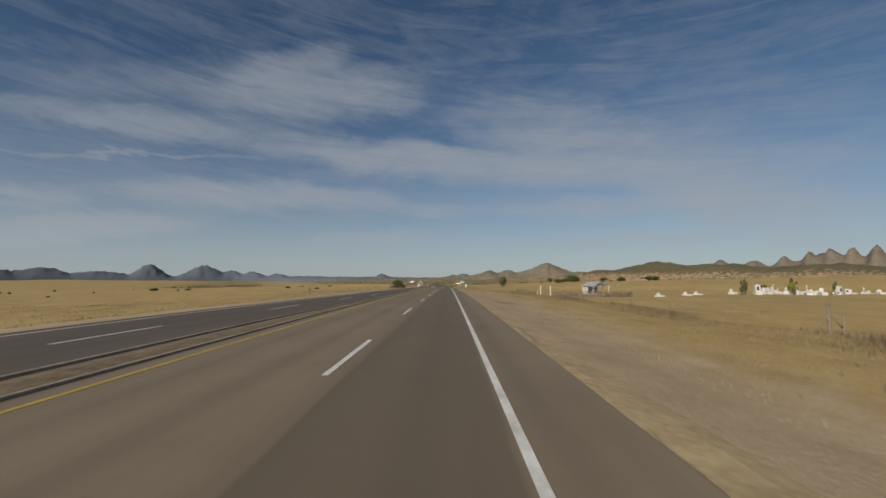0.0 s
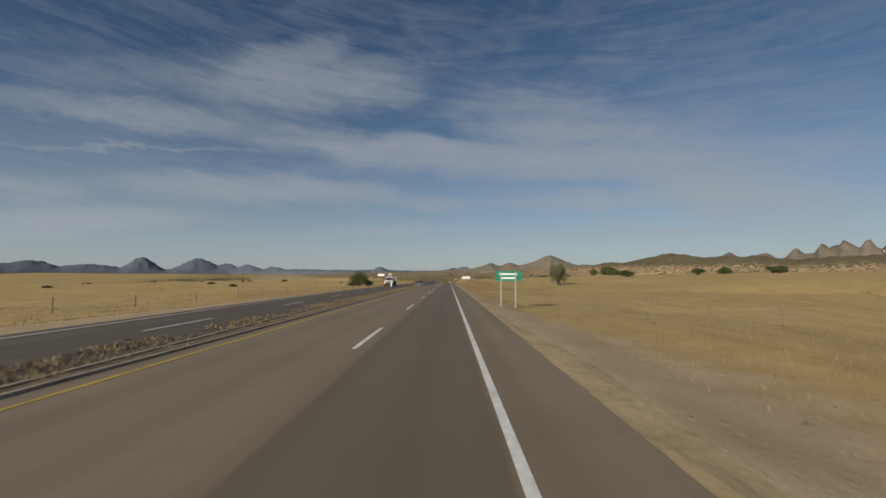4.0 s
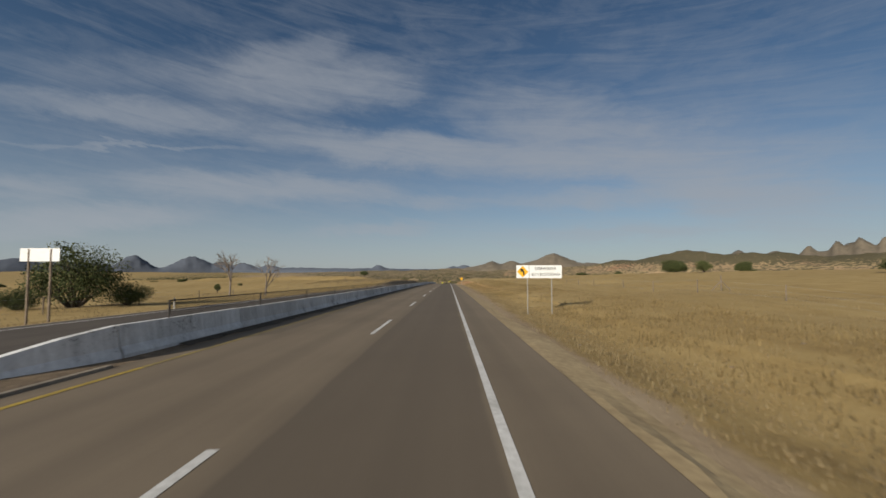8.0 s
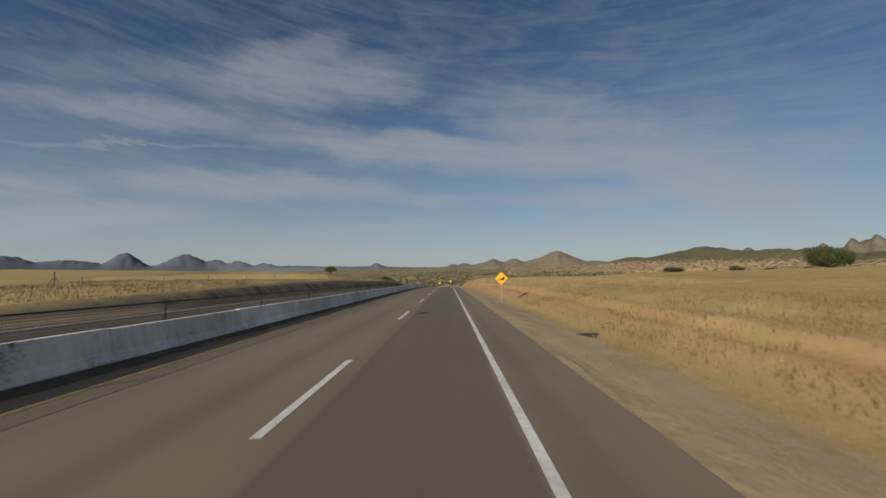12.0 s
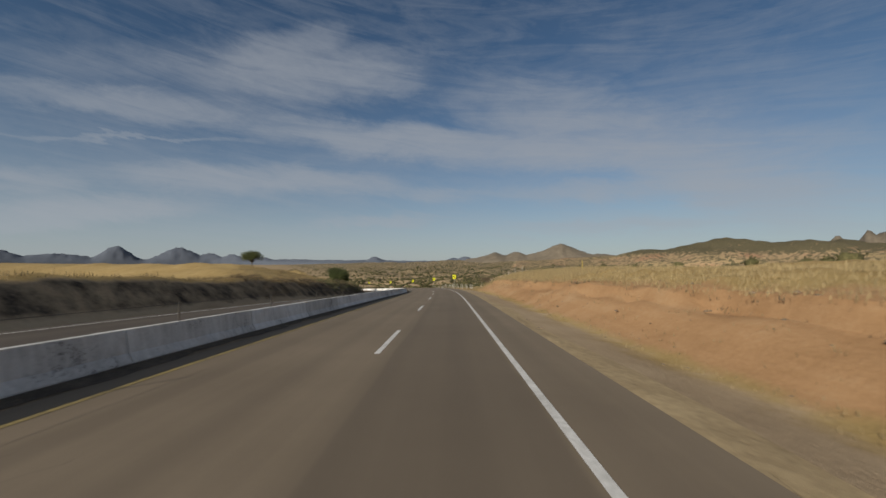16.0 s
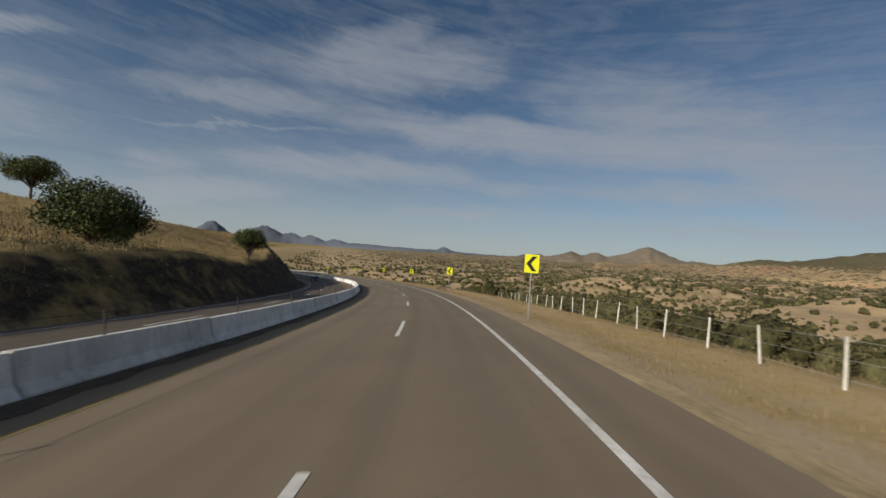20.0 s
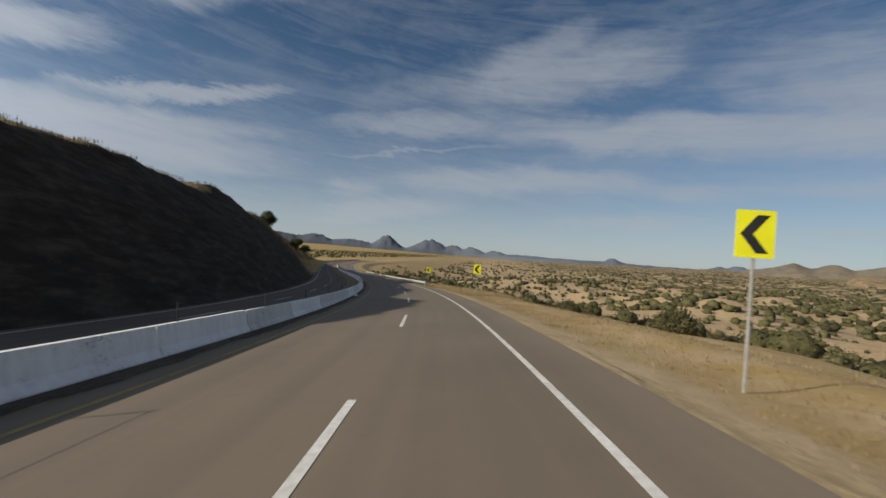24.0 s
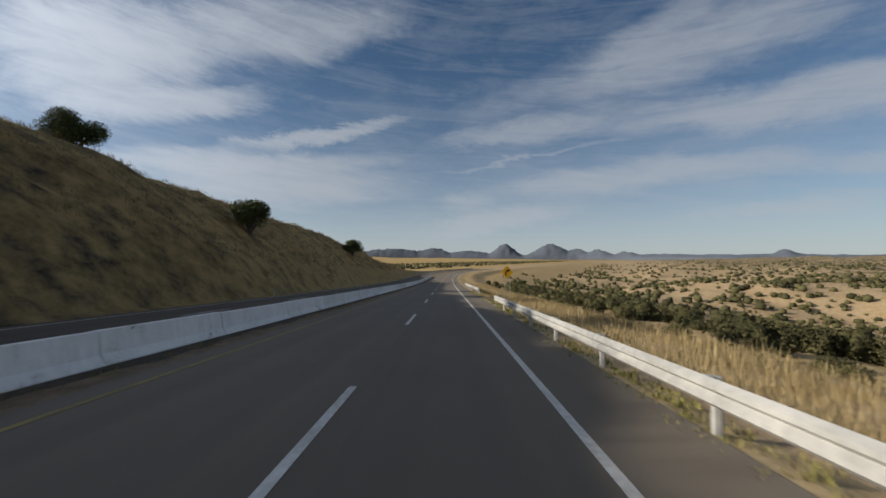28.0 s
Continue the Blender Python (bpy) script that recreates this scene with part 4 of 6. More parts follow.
for s, lat, lift in ((567, 6.8, 0), (601, 6.6, 0), (636, 7.0, 0), (671, 7.2, 0), (705.2, 7.85, 0.33), (739, 7.2, 0), (772, 6.3, 0)):
    chevron_sign(s, lat, -6, lift)


def km_sign(s, lat, turn=0):
    root = empty("kilometre_sign", at(s, lat, turn))
    sign_post(root, 0, 1.6, r=0.022)
    p = panel(root, "panel", rounded(0.28, 0.78, 0.05), 1.32, SIGN_WHITE, label="white enamel kilometre plate")
    panel(p, "bar", rounded(0.17, 0.05, 0.01), 1.63, BLACK, -0.003, 0.002)
    for ch, z in (("7", 1.43), ("9", 1.13)):
        ob = part("digit", text_mesh(ch, 0.25, BLACK), None, p)
        ob.matrix_basis = Matrix.Translation((0, -0.008, z)) @ UPRIGHT
    return tagged(root, "narrow white kilometre post sign with black digits", "road sign", group="kilometre signs")


km_sign(102.9, 7.0)
km_sign(104.5, -5.3 + 0.2)


def slow_sign(s, lat):
    root = empty("speed_warning_sign", at(s, lat))
    for x in (0.75, 2.35):
        sign_post(root, x, 3.1, -0.5)
    w = panel(root, "panel", rounded(2.15, 0.86, 0.03), 2.80, SIGN_WHITE, x=1.95, label="white panel with black capitals")
    for words, z in (("DISMINUYA", 3.0), ("SU VELOCIDAD", 2.62)):
        ob = part("lettering", text_mesh(words, 0.27, BLACK), None, w)
        ob.matrix_basis = Matrix.Translation((1.95, -0.01, z)) @ UPRIGHT
    p = panel(root, "panel", rounded(0.82, 0.86, 0.03), 2.80, SIGN_WHITE, x=0.43, label="white square panel behind the warning diamond")
    d = panel(p, "diamond", rounded(0.54, 0.54, 0.05), 2.80, SIGN_AMBER, -0.005, 0.004, x=0.43, spin=45)
    panel(d, "arrow", [(0.12, -0.22), (0.12, 0.0), (0.02, 0.10), (0.09, 0.16), (-0.16, 0.22), (-0.12, -0.03), (-0.05, 0.03), (0.02, -0.04), (0.02, -0.22)], 2.80, BLACK, -0.009, 0.003, x=0.43)
    return tagged(root, "white speed warning board with amber bend diamond on two posts", "road sign")


slow_sign(260.8, 7.3)


def diamond_sign(s, lat, posts, top, label, arrow):
    root = empty("warning_sign", at(s, lat))
    for x in posts:
        sign_post(root, x, top - 0.25, -0.5)
    z = top - 0.66
    d = panel(root, "panel", rounded(0.92, 0.92, 0.07), z, SIGN_AMBER, spin=45, label="amber diamond panel")
    panel(d, "symbol", arrow, z, BLACK, -0.004, 0.003)
    return tagged(root, label, "road sign")


diamond_sign(388.8, 7.7, (0,), 3.1, "amber steep-descent warning sign on a single post", [(-0.33, -0.16), (0.30, -0.16), (0.30, 0.22), (0.02, 0.05), (0.02, -0.02), (-0.33, -0.12)])
diamond_sign(856, 7.7, (-0.28, 0.28), 3.6, "amber right-bend warning sign on two posts", [(-0.20, -0.32), (-0.06, -0.32), (-0.06, 0.02), (0.05, 0.10), (0.02, 0.0), (0.30, 0.14), (0.12, 0.38), (0.09, 0.27), (-0.10, 0.16), (-0.20, 0.02)])


def board_sign(s, lat, w, h, top, mat, label, bars, turn=0.0):
    root = empty("road_board", at(s, lat, turn))
    for x in ((-w * 0.28, w * 0.28) if w > 1 else (0,)):
        sign_post(root, x, top - 0.05, -0.5, 0.05 if w > 1 else 0.02, WOOD if mat is SIGN_WHITE and w > 1 else GALV)
    p = panel(root, "panel", rounded(w, h, 0.04), top - h / 2, mat)
    for k in range(bars):
        panel(p, "bar", rounded(w * (0.7 - 0.12 * k), h * 0.16, 0.01), top - h * (k + 0.75) / (bars + 0.5), SIGN_WHITE, -0.004, 0.003)
    return tagged(root, label, "road sign")


board_sign(150, 7.6, 2.1, 0.8, 3.0, SIGN_GREEN, "green destination board with white lines of lettering", 2)
board_sign(184.7, -6.85, 0.15, 0.85, 1.75, SIGN_WHITE, "narrow white marker plate on the median", 0)
board_sign(256.5, -20.5, 2.3, 0.75, 4.35, SIGN_WHITE, "blank pale back of a board on two wooden posts", 0)


def delineator(s, lat):
    root = empty("delineator_post", at(s, lat))
    b = bmesh.new()
    rod(b, (0, 0, -0.2), (0, 0, 0.85), 0.055, 0.05, 8)
    part("stake", b, POST_WHITE, root)
    b = bmesh.new()
    rod(b, (0, 0, 0.62), (0, 0, 0.74), 0.06, 0.06, 8)
    part("band", b, BLACK, root, "dark reflector band")
    return tagged(root, "short white roadside delineator stake", "post", group="delineator stakes")


for s, lat in ((235.7, -7.2), (239.8, -7.1), (240, -16.4), (262, -16.4), (862, -17.9), (905, -18.0)):
    delineator(s, lat)


# ---- posts and wire fences ----
def post_fence(name, label, pts, height, mat, wires, r=0.07, sink=0.3, lean=0.04, seed=1):
    root = empty(name, Matrix())
    rng = random.Random(seed)
    tops = []
    for s, lat in pts:
        g = on_ground(s, lat, sink)
        t = g + Vector((rng.uniform(-lean, lean), rng.uniform(-lean, lean), height + sink + rng.uniform(-0.08, 0.05)))
        b = bmesh.new()
        rod(b, g, t, r, r * 0.85, 6)
        part("post", b, mat, root)
        tops.append((g, t))
    for i, ((g, t), (g2, t2)) in enumerate(zip(tops, tops[1:])):
        if (t2 - t).length > 14:
            continue
        b = bmesh.new()
        for k in range(wires):
            f = 0.35 + 0.6 * k / max(1, wires - 1)
            rod(b, g.lerp(t, f), g2.lerp(t2, f), 0.005, n=3)
        part("wire", b, GALV, root)
    return tagged(root, label, "fence")


post_fence("post_fence", "whitewashed concrete post and wire fence above the valley", [(532.7, 15.4), (537.7, 15.2), (541, 14.8), (545, 14.0), (549, 12.8), (553, 11.2)] + [(556 + 2.7 * k, float(np.interp(556 + 2.7 * k, [548, 570, 588, 605, 623, 650, 690], [9.6, 10.0, 10.7, 12.2, 14.3, 17.5, 20])) + 0.1 * ((k * 7) % 3 - 1)) for k in range(48)], 1.2, POST_WHITE, 3, 0.042, lean=0.09, seed=5)
post_fence("field_fence", "old wooden post and wire fence across the grassland", [(120 + 9 * k, -27 - 0.35 * ((k * 5) % 3)) for k in range(34)], 1.2, WOOD, 3, 0.06, seed=6)
post_fence("field_fence", "weathered post and wire field fence beside the verge", [(-20 + 8.4 * k, 23.2 + 0.2 * (k % 3)) for k in range(13)] + [(110 + 9 * k, 26 + 0.4 * (k % 3)) for k in range(24)], 1.2, WOOD, 3, 0.055, seed=8)


def brace_post(s, lat):
    root = empty("fence_brace", at(s, lat))
    b = bmesh.new()
    rod(b, (0, 0, -0.3), (0, 0, 1.75), 0.085, 0.075, 8)
    part("post", b, WOOD, root)
    for x in (-1, 1):
        b = bmesh.new()
        rod(b, (0, 0.02 * x, 1.2), (x * 1.25, 0.05 * x, -0.1), 0.06, 0.055, 6)
        part("brace", b, WOOD, root, "slanting timber stay")
    return tagged(root, "weathered wooden strainer post with two slanting stays", "fence post", "strainer posts")


for s, lat in ((22.5, 23.3), (85, -26.5), (388, -36.5), (280, 33.5), (592, -31.0)):
    brace_post(s, lat)


def pole(s, lat, h, mat, label, arm=True, r=0.13):
    root = empty("utility_pole", at(s, lat))
    b = bmesh.new()
    rod(b, (0, 0, -0.4), (0, 0, h), r, r * 0.65, 10)
    part("pole", b, mat, root)
    if arm:
        b = bmesh.new()
        box(b, 0, 0, h - 0.5, 1.8, 0.1, 0.1, 0.01)
        part("crossarm", b, WOOD, root)
        for x in (-0.8, 0, 0.8):
            b = bmesh.new()
            rod(b, (x, 0, h - 0.4), (x, 0, h - 0.22), 0.04, 0.03, 8)
            part("insulator", b, GLASSY, root)
    return tagged(root, label, "utility pole")


pole(172, 62, 7.0, WOOD, "tall wooden utility pole with a crossarm")
pole(519.5, 21.0, 1.6, YELLOW_POST, "short yellow marker post in tall grass on the bank", False, 0.05)
pole(424, 122, 10.0, WOOD, "distant utility pole with a crossarm in the field")


# ---- gate, rubble wall and shelter by the road ----
def build_gate():
    root = empty("farm_gate", at(92, 24.4, 4))
    for x in (-1.1, 1.1):
        b = bmesh.new()
        box(b, x, 0, -0.3, 0.24, 0.24, 2.75, 0.02)
        p = part("pillar", b, HOUSE_WHITE, root, "whitewashed square gate pillar")
        b = bmesh.new()
        box(b, x, 0, 2.45, 0.30, 0.30, 0.06, 0.015)
        part("cap", b, HOUSE_WHITE, p)
    for z in (0.3, 0.75, 1.2, 1.6):
        b = bmesh.new()
        rod(b, (-0.94, 0, z), (0.94, 0, z), 0.022, n=6)
        part("rail", b, RUST, root)
    for x in (-0.9, 0, 0.9):
        b = bmesh.new()
        rod(b, (x, 0, 0.25), (x, 0, 1.65), 0.025, n=6)
        part("stile", b, RUST, root)
    tagged(root, "dark steel farm gate between two whitewashed pillars", "gate")
    for s, lat in ((91.2, 22.4), (90.0, 24.9)):
        b = bmesh.new()
        rod(b, (0, 0, -0.2), (0, 0, 1.25), 0.09, 0.085, 10)
        bmesh.ops.create_uvsphere(b, u_segments=10, v_segments=5, radius=0.085, matrix=Matrix.Translation((0, 0, 1.25)))
        ob = new("bollard", linked(b, "bollard", YELLOW_POST, True))
        ob.matrix_basis = at(s, lat)
        tagged(ob, "yellow painted bollard beside the gate", "bollard", group="gate bollards")


def build_shelter():
    root = empty("open_shelter", at(106.5, 42.2, 6))
    W, L, H, R = 4.2, 6.4, 2.25, 1.0
    for y in (0, L / 2, L):
        for x in (-W / 2, W / 2):
            b = bmesh.new()
            box(b, x, y, -0.3, 0.13, 0.13, H + 0.3, 0.01)
            p = part("post", b, HOUSE_WHITE, root)
            b = bmesh.new()
            for dx in (-1, 1):
                rod(b, (x, y, H - 0.5), (x + dx * 0.35, y, H), 0.035, n=5)
            part("brace", b, HOUSE_WHITE, p)
    for y in (0, L / 2, L):
        b = bmesh.new()
        for x in (-1, 1):
            rod(b, (x * (W / 2 + 0.25), y, H), (0, y, H + R), 0.06, n=6)
            rod(b, (x * W / 4, y, H), (x * W / 4, y, H + R / 2), 0.04, n=6)
        rod(b, (-W / 2 - 0.2, y, H), (W / 2 + 0.2, y, H), 0.06, n=6)
        rod(b, (0, y, H), (0, y, H + R), 0.05, n=6)
        part("truss", b, HOUSE_WHITE, root, "white gable truss")
    for x in (-1, 1):
        # one corrugated sheet a side
        n = 64
        vs, fs = [], []
        for k in range(n + 1):
            y, dz = -0.3 + (L + 0.6) * k / n, 0.025 * (k % 2)
            for q, up in ((0.0, 0.0), (1.0, 0.0)):
                vs.append((x * q * (W / 2 + 0.4), y, H + R * (1 - q) - q * 0.15 + 0.06 + dz))
        for k in range(n):
            fs.append((2 * k, 2 * k + 1, 2 * k + 3, 2 * k + 2))
        part("roof_sheet", mesh_from("roof_sheet", vs, fs, ROOF_GREY), None, root, "grey corrugated sheet roof")
    b = bmesh.new()
    box(b, -W / 2 + 0.1, L * 0.75, -0.2, 0.14, L / 2, H + 0.2)
    part("wall", b, HOUSE_WHITE, root, "white plastered side wall")
    b = bmesh.new()
    box(b, 0, L - 0.05, -0.2, W, 0.14, H + 0.2)
    part("wall", b, HOUSE_WHITE, root, "white plastered back wall")
    b = bmesh.new()
    box(b, 0, L / 2, -0.25, W + 0.6, L + 0.6, 0.35, 0.02)
    part("slab", b, CONCRETE, root, "concrete floor slab")
    tagged(root, "open gabled shelter with white posts and grey sheet roof", "shelter")


def lump_mesh(seed, squash=0.7, mat=None, cuts=1):
    b = bmesh.new()
    bmesh.ops.create_icosphere(b, subdivisions=cuts, radius=0.5)
    rng = random.Random(seed)
    for v in b.verts:
        v.co *= rng.uniform(0.78, 1.15)
        v.co.z *= squash
    return linked(b, "stone", mat or STONE)


STONES = [lump_mesh(60 + k, 0.72) for k in range(6)]


def build_rubble_wall(label, run, seed, high=3):
    root = empty("rubble_wall", Matrix())
    rng = random.Random(seed)
    total = sum(math.hypot(b[0] - a[0], b[1] - a[1]) for a, b in zip(run, run[1:]))
    for a, c in zip(run, run[1:]):
        n = max(1, int(math.hypot(c[0] - a[0], c[1] - a[1]) / (0.36 * max(1.0, total / 34))))
        for k in range(n):
            f = k / n
            rows = max(1, high - (rng.random() < 0.35))
            for row in range(rows):
                g = on_ground(a[0] + (c[0] - a[0]) * f + rng.uniform(-0.1, 0.1), a[1] + (c[1] - a[1]) * f + rng.uniform(-0.12, 0.12), 0)
                size = rng.choice((0.38, 0.44, 0.5, 0.56)) * (1.15 - 0.12 * row) * max(1.0, total / 40)
                ob = part("stone", rng.choice(STONES), None, root)
                ob.matrix_basis = Matrix.Translation((g.x, g.y, g.z + 0.14 + row * 0.27 + rng.uniform(-0.04, 0.05))) @ Matrix.Rotation(rng.uniform(0, 6.28), 4, "Z") @ Matrix.Diagonal((size * 1.25, size, size * 0.95, 1))
    tagged(root, label, "stone wall")


build_gate()
build_shelter()
build_rubble_wall("tumbled brown fieldstone wall overgrown with weeds beside the gate", ((91.6, 26.0), (90.5, 30.0), (90.8, 36.0), (92.0, 44.0)), 11, 5)
build_rubble_wall("low fieldstone wall half hidden in dry grass", ((93.0, 22.9), (102, 22.6), (116, 23.2), (128, 24.0)), 12, 4)


def grave_monument(s, lat, w, h, turn, kind):
    """A plastered tomb: a stepped base and a headstone, a small gabled niche or a cross."""
    root = empty("grave_monument", at(s, lat, turn))
    b = bmesh.new()
    box(b, 0, 0, -0.3, w, w * 1.5, 0.3 + 0.45 * h, 0.02)
    box(b, 0, 0, 0.45 * h - 0.02, w * 0.82, w * 1.3, 0.12, 0.02)
    part("base", b, HOUSE_WHITE, root)
    top = 0.45 * h + 0.1
    b = bmesh.new()
    if kind == "niche":
        prism(b, [(-w * 0.42, top), (w * 0.42, top), (w * 0.42, h), (0, h + w * 0.28), (-w * 0.42, h)], w * 0.8, Matrix.Translation((0, -w * 0.4, 0)))
        part("niche", b, HOUSE_WHITE, root)
        b = bmesh.new()
        prism(b, [(-w * 0.2, top + 0.05), (w * 0.2, top + 0.05), (w * 0.2, h * 0.9), (-w * 0.2, h * 0.9)], 0.05, Matrix.Translation((0, -w * 0.42, 0)))
        part("opening", b, WINDOW_DARK, root)
    elif kind == "cross":
        box(b, 0, w * 0.4, top - 0.05, 0.14, 0.12, h - top + 0.35, 0.01)
        box(b, 0, w * 0.4, h - 0.15, 0.55, 0.12, 0.14, 0.01)
        part("cross", b, HOUSE_WHITE, root)
    else:
        prism(b, [(-w * 0.36, top - 0.05)] + [(w * 0.36 * math.cos(math.pi * (1 - k / 8)), h * 0.85 + w * 0.3 * math.sin(math.pi * k / 8)) for k in range(9)] + [(w * 0.36, top - 0.05)], 0.16, Matrix.Translation((0, w * 0.35, 0)))
        part("headstone", b, HOUSE_WHITE, root)
    return tagged(root, "small white plastered grave monument in the dry field", "grave", group="white graves")


rnd = random.Random(91)
for k in range(26):
    grave_monument(112 + rnd.uniform(-5, 9), 84 + 1.35 * k + rnd.uniform(-0.5, 0.5), rnd.uniform(0.9, 1.5), rnd.uniform(0.9, 2.1) if k % 6 else 2.5, rnd.uniform(-25, 25), ("niche", "stone", "cross", "stone")[k % 4])
for s, lat in ((96, 52), (99, 60), (108, 68)):
    grave_monument(s, lat, 1.3, 0.7, 12, "stone")


# ---- the oncoming lorry and car ----
def wheel(root, x, y, r, w, mat_rim):
    b = bmesh.new()
    m = Matrix.Translation((x, y, r)) @ Matrix.Rotation(radians(90), 4, "Y")
    bmesh.ops.create_cone(b, cap_ends=True, segments=20, radius1=r, radius2=r, depth=w, matrix=m)
    bmesh.ops.bevel(b, geom=[e for e in b.edges if len(e.link_faces) == 2 and e.calc_face_angle(0) > 1], offset=r * 0.1, segments=2, affect="EDGES")
    t = part("wheel", b, RUBBER, root, smooth_shade=False)
    b = bmesh.new()
    bmesh.ops.create_cone(b, cap_ends=True, segments=16, radius1=r * 0.56, radius2=r * 0.5, depth=w + 0.04, matrix=m)
    part("rim", b, mat_rim, t)


def side_prism(name, pts, width, mat, parent, label="", x=0.0, bevel=0.0, smooth_shade=False):
    """A side outline (y and z), width thick across the vehicle, centred at x."""
    b = bmesh.new()
    prism(b, pts, width, Matrix.Translation((x + width / 2, 0, 0)) @ Matrix.Rotation(radians(90), 4, "Z"))
    if bevel:
        bmesh.ops.bevel(b, geom=list(b.edges), offset=bevel, segments=2, affect="EDGES", clamp_overlap=True)
    return part(name, b, mat, parent, label, smooth_shade=smooth_shade)


def boxed(name, x, y, z, sx, sy, sz, mat, parent, label="", bevel=0.0):
    b = bmesh.new()
    box(b, x, y, z, sx, sy, sz, bevel)
    return part(name, b, mat, parent, label)


def build_lorry():
    p = road_point(222.4, float(LEFT_OUT(222)) + 1.75, 0)
    root = empty("flatbed_lorry", pose(*p, 0, 0, heading(227)))
    # local y runs away from its nose; the nose is at y = 0
    side_prism("bonnet", [(0.10, 0.86), (0.06, 1.30), (0.16, 1.50), (1.47, 1.66), (1.47, 0.86)], 1.30, LORRY_WHITE, root, "long square white bonnet", 0, 0.035)
    for x in (-1, 1):
        side_prism("mudguard", [(0.0, 0.80), (-0.03, 1.12), (0.05, 1.34), (0.3, 1.40), (1.49, 1.45), (1.49, 0.70), (1.36, 0.70), (1.30, 0.95), (1.10, 1.12), (0.88, 1.17), (0.66, 1.12), (0.44, 0.95), (0.36, 0.74)], 0.44, LORRY_WHITE, root, "", x * 0.87, 0.02)
        boxed("headlight", x * 0.83, -0.035, 0.98, 0.26, 0.06, 0.22, GLASSY, root, "", 0.02)
    g = boxed("grille", 0, 0.03, 0.90, 1.26, 0.07, 0.42, CHROME, root, "dull chrome grille", 0.01)
    for k in range(5):
        boxed("slat", 0, -0.012, 0.94 + k * 0.075, 1.16, 0.02, 0.03, BLACK, g)
    boxed("bumper", 0, -0.17, 0.55, 1.86, 0.16, 0.20, RUST, root, "dark scratched steel front bumper", 0.02)
    cab = side_prism("cab", [(1.47, 0.62), (1.47, 1.64), (2.85, 1.66), (2.85, 0.62)], 2.06, LORRY_WHITE, root, "white painted steel cab", 0, 0.03)
    side_prism("roof", [(1.80, 2.26), (1.92, 2.38), (2.75, 2.40), (2.85, 2.30), (2.85, 2.24)], 1.98, LORRY_WHITE, cab, "", 0, 0.03)
    side_prism("rear_panel", [(2.76, 1.64), (2.76, 2.28), (2.83, 2.28), (2.84, 1.64)], 1.92, LORRY_WHITE, cab)
    side_prism("windscreen", [(1.50, 1.65), (1.86, 2.28), (1.90, 2.28), (1.54, 1.65)], 1.78, WINDOW_DARK, cab, "dark raked windscreen")
    for x in (-1, 1):
        side_prism("side_window", [(1.62, 1.66), (1.93, 2.26), (2.58, 2.26), (2.62, 1.66)], 0.03, WINDOW_DARK, cab, "", x * 0.955)
        side_prism("window_pillar", [(1.46, 1.63), (1.82, 2.30), (1.92, 2.30), (1.57, 1.63)], 0.09, LORRY_WHITE, cab, "", x * 0.945)
        side_prism("window_pillar", [(2.60, 1.63), (2.56, 2.30), (2.84, 2.30), (2.85, 1.63)], 0.08, LORRY_WHITE, cab, "", x * 0.955)
        boxed("door_handle", x * 1.045, 2.5, 1.45, 0.03, 0.14, 0.04, CHROME, cab)
        b = bmesh.new()
        box(b, x * 1.22, 1.55, 1.72, 0.14, 0.05, 0.34, 0.02)
        rod(b, (x * 1.0, 1.6, 1.80), (x * 1.28, 1.52, 1.85), 0.018, n=5)
        rod(b, (x * 1.0, 1.6, 2.05), (x * 1.28, 1.52, 2.05), 0.018, n=5)
        part("wing_mirror", b, BLACK, cab)
        b = bmesh.new()
        box(b, x * 0.42, 4.2, 0.60, 0.12, 6.2, 0.22)
        part("chassis_rail", b, BLACK, root)
        boxed("step_tank", x * 0.78, 2.35, 0.42, 0.42, 0.85, 0.32, BLACK, root, "", 0.05)
    # flatbed with a deep dark skirt
    deck = boxed("deck", 0, 5.35, 1.20, 2.36, 4.1, 0.10, RUST, root, "dark steel flatbed deck", 0.012)
    for x in (-1.15, 1.15):
        boxed("side_rail", x, 5.35, 0.74, 0.06, 4.08, 0.46, RUST, deck)
        boxed("mud_flap", x * 0.78, 6.95, 0.35, 0.5, 0.03, 0.6, BLACK, deck)
        boxed("tail_light", x * 0.8, 7.415, 0.98, 0.16, 0.03, 0.12, GLASSY, deck, "round pale rear lamp")
    boxed("headboard", 0, 3.34, 0.80, 2.3, 0.08, 1.15, RUST, deck, "dark steel board behind the cab")
    boxed("tool_box", 0.82, 3.55, 0.55, 0.5, 0.8, 0.5, RUST, root, "", 0.02)
    # pale timber rack of stakes, rails and braces
    for x in (-1.1, 1.1):
        for y, top in ((3.45, 2.75), (4.1, 2.30), (5.9, 2.12), (6.9, 2.12), (7.3, 2.42)):
            b = bmesh.new()
            box(b, x, y, 1.28, 0.09, 0.09, top - 1.28, 0.01)
            part("stake", b, LORRY_WHITE, root)
        for y0, y1 in ((4.0, 4.9), (7.2, 8.1)):
            b = bmesh.new()
            rod(b, (x, y0, 1.3), (x, y1, 2.1), 0.045, n=6)
            part("brace", b, LORRY_WHITE, root)
        b = bmesh.new()
        box(b, x * 0.97, 5.95, 2.02, 0.07, 2.7, 0.09, 0.01)
        part("rail", b, LORRY_WHITE, root)
    b = bmesh.new()
    rod(b, (-1.1, 7.3, 2.25), (1.1, 7.3, 2.25), 0.045, n=6)
    part("rail", b, LORRY_WHITE, root)
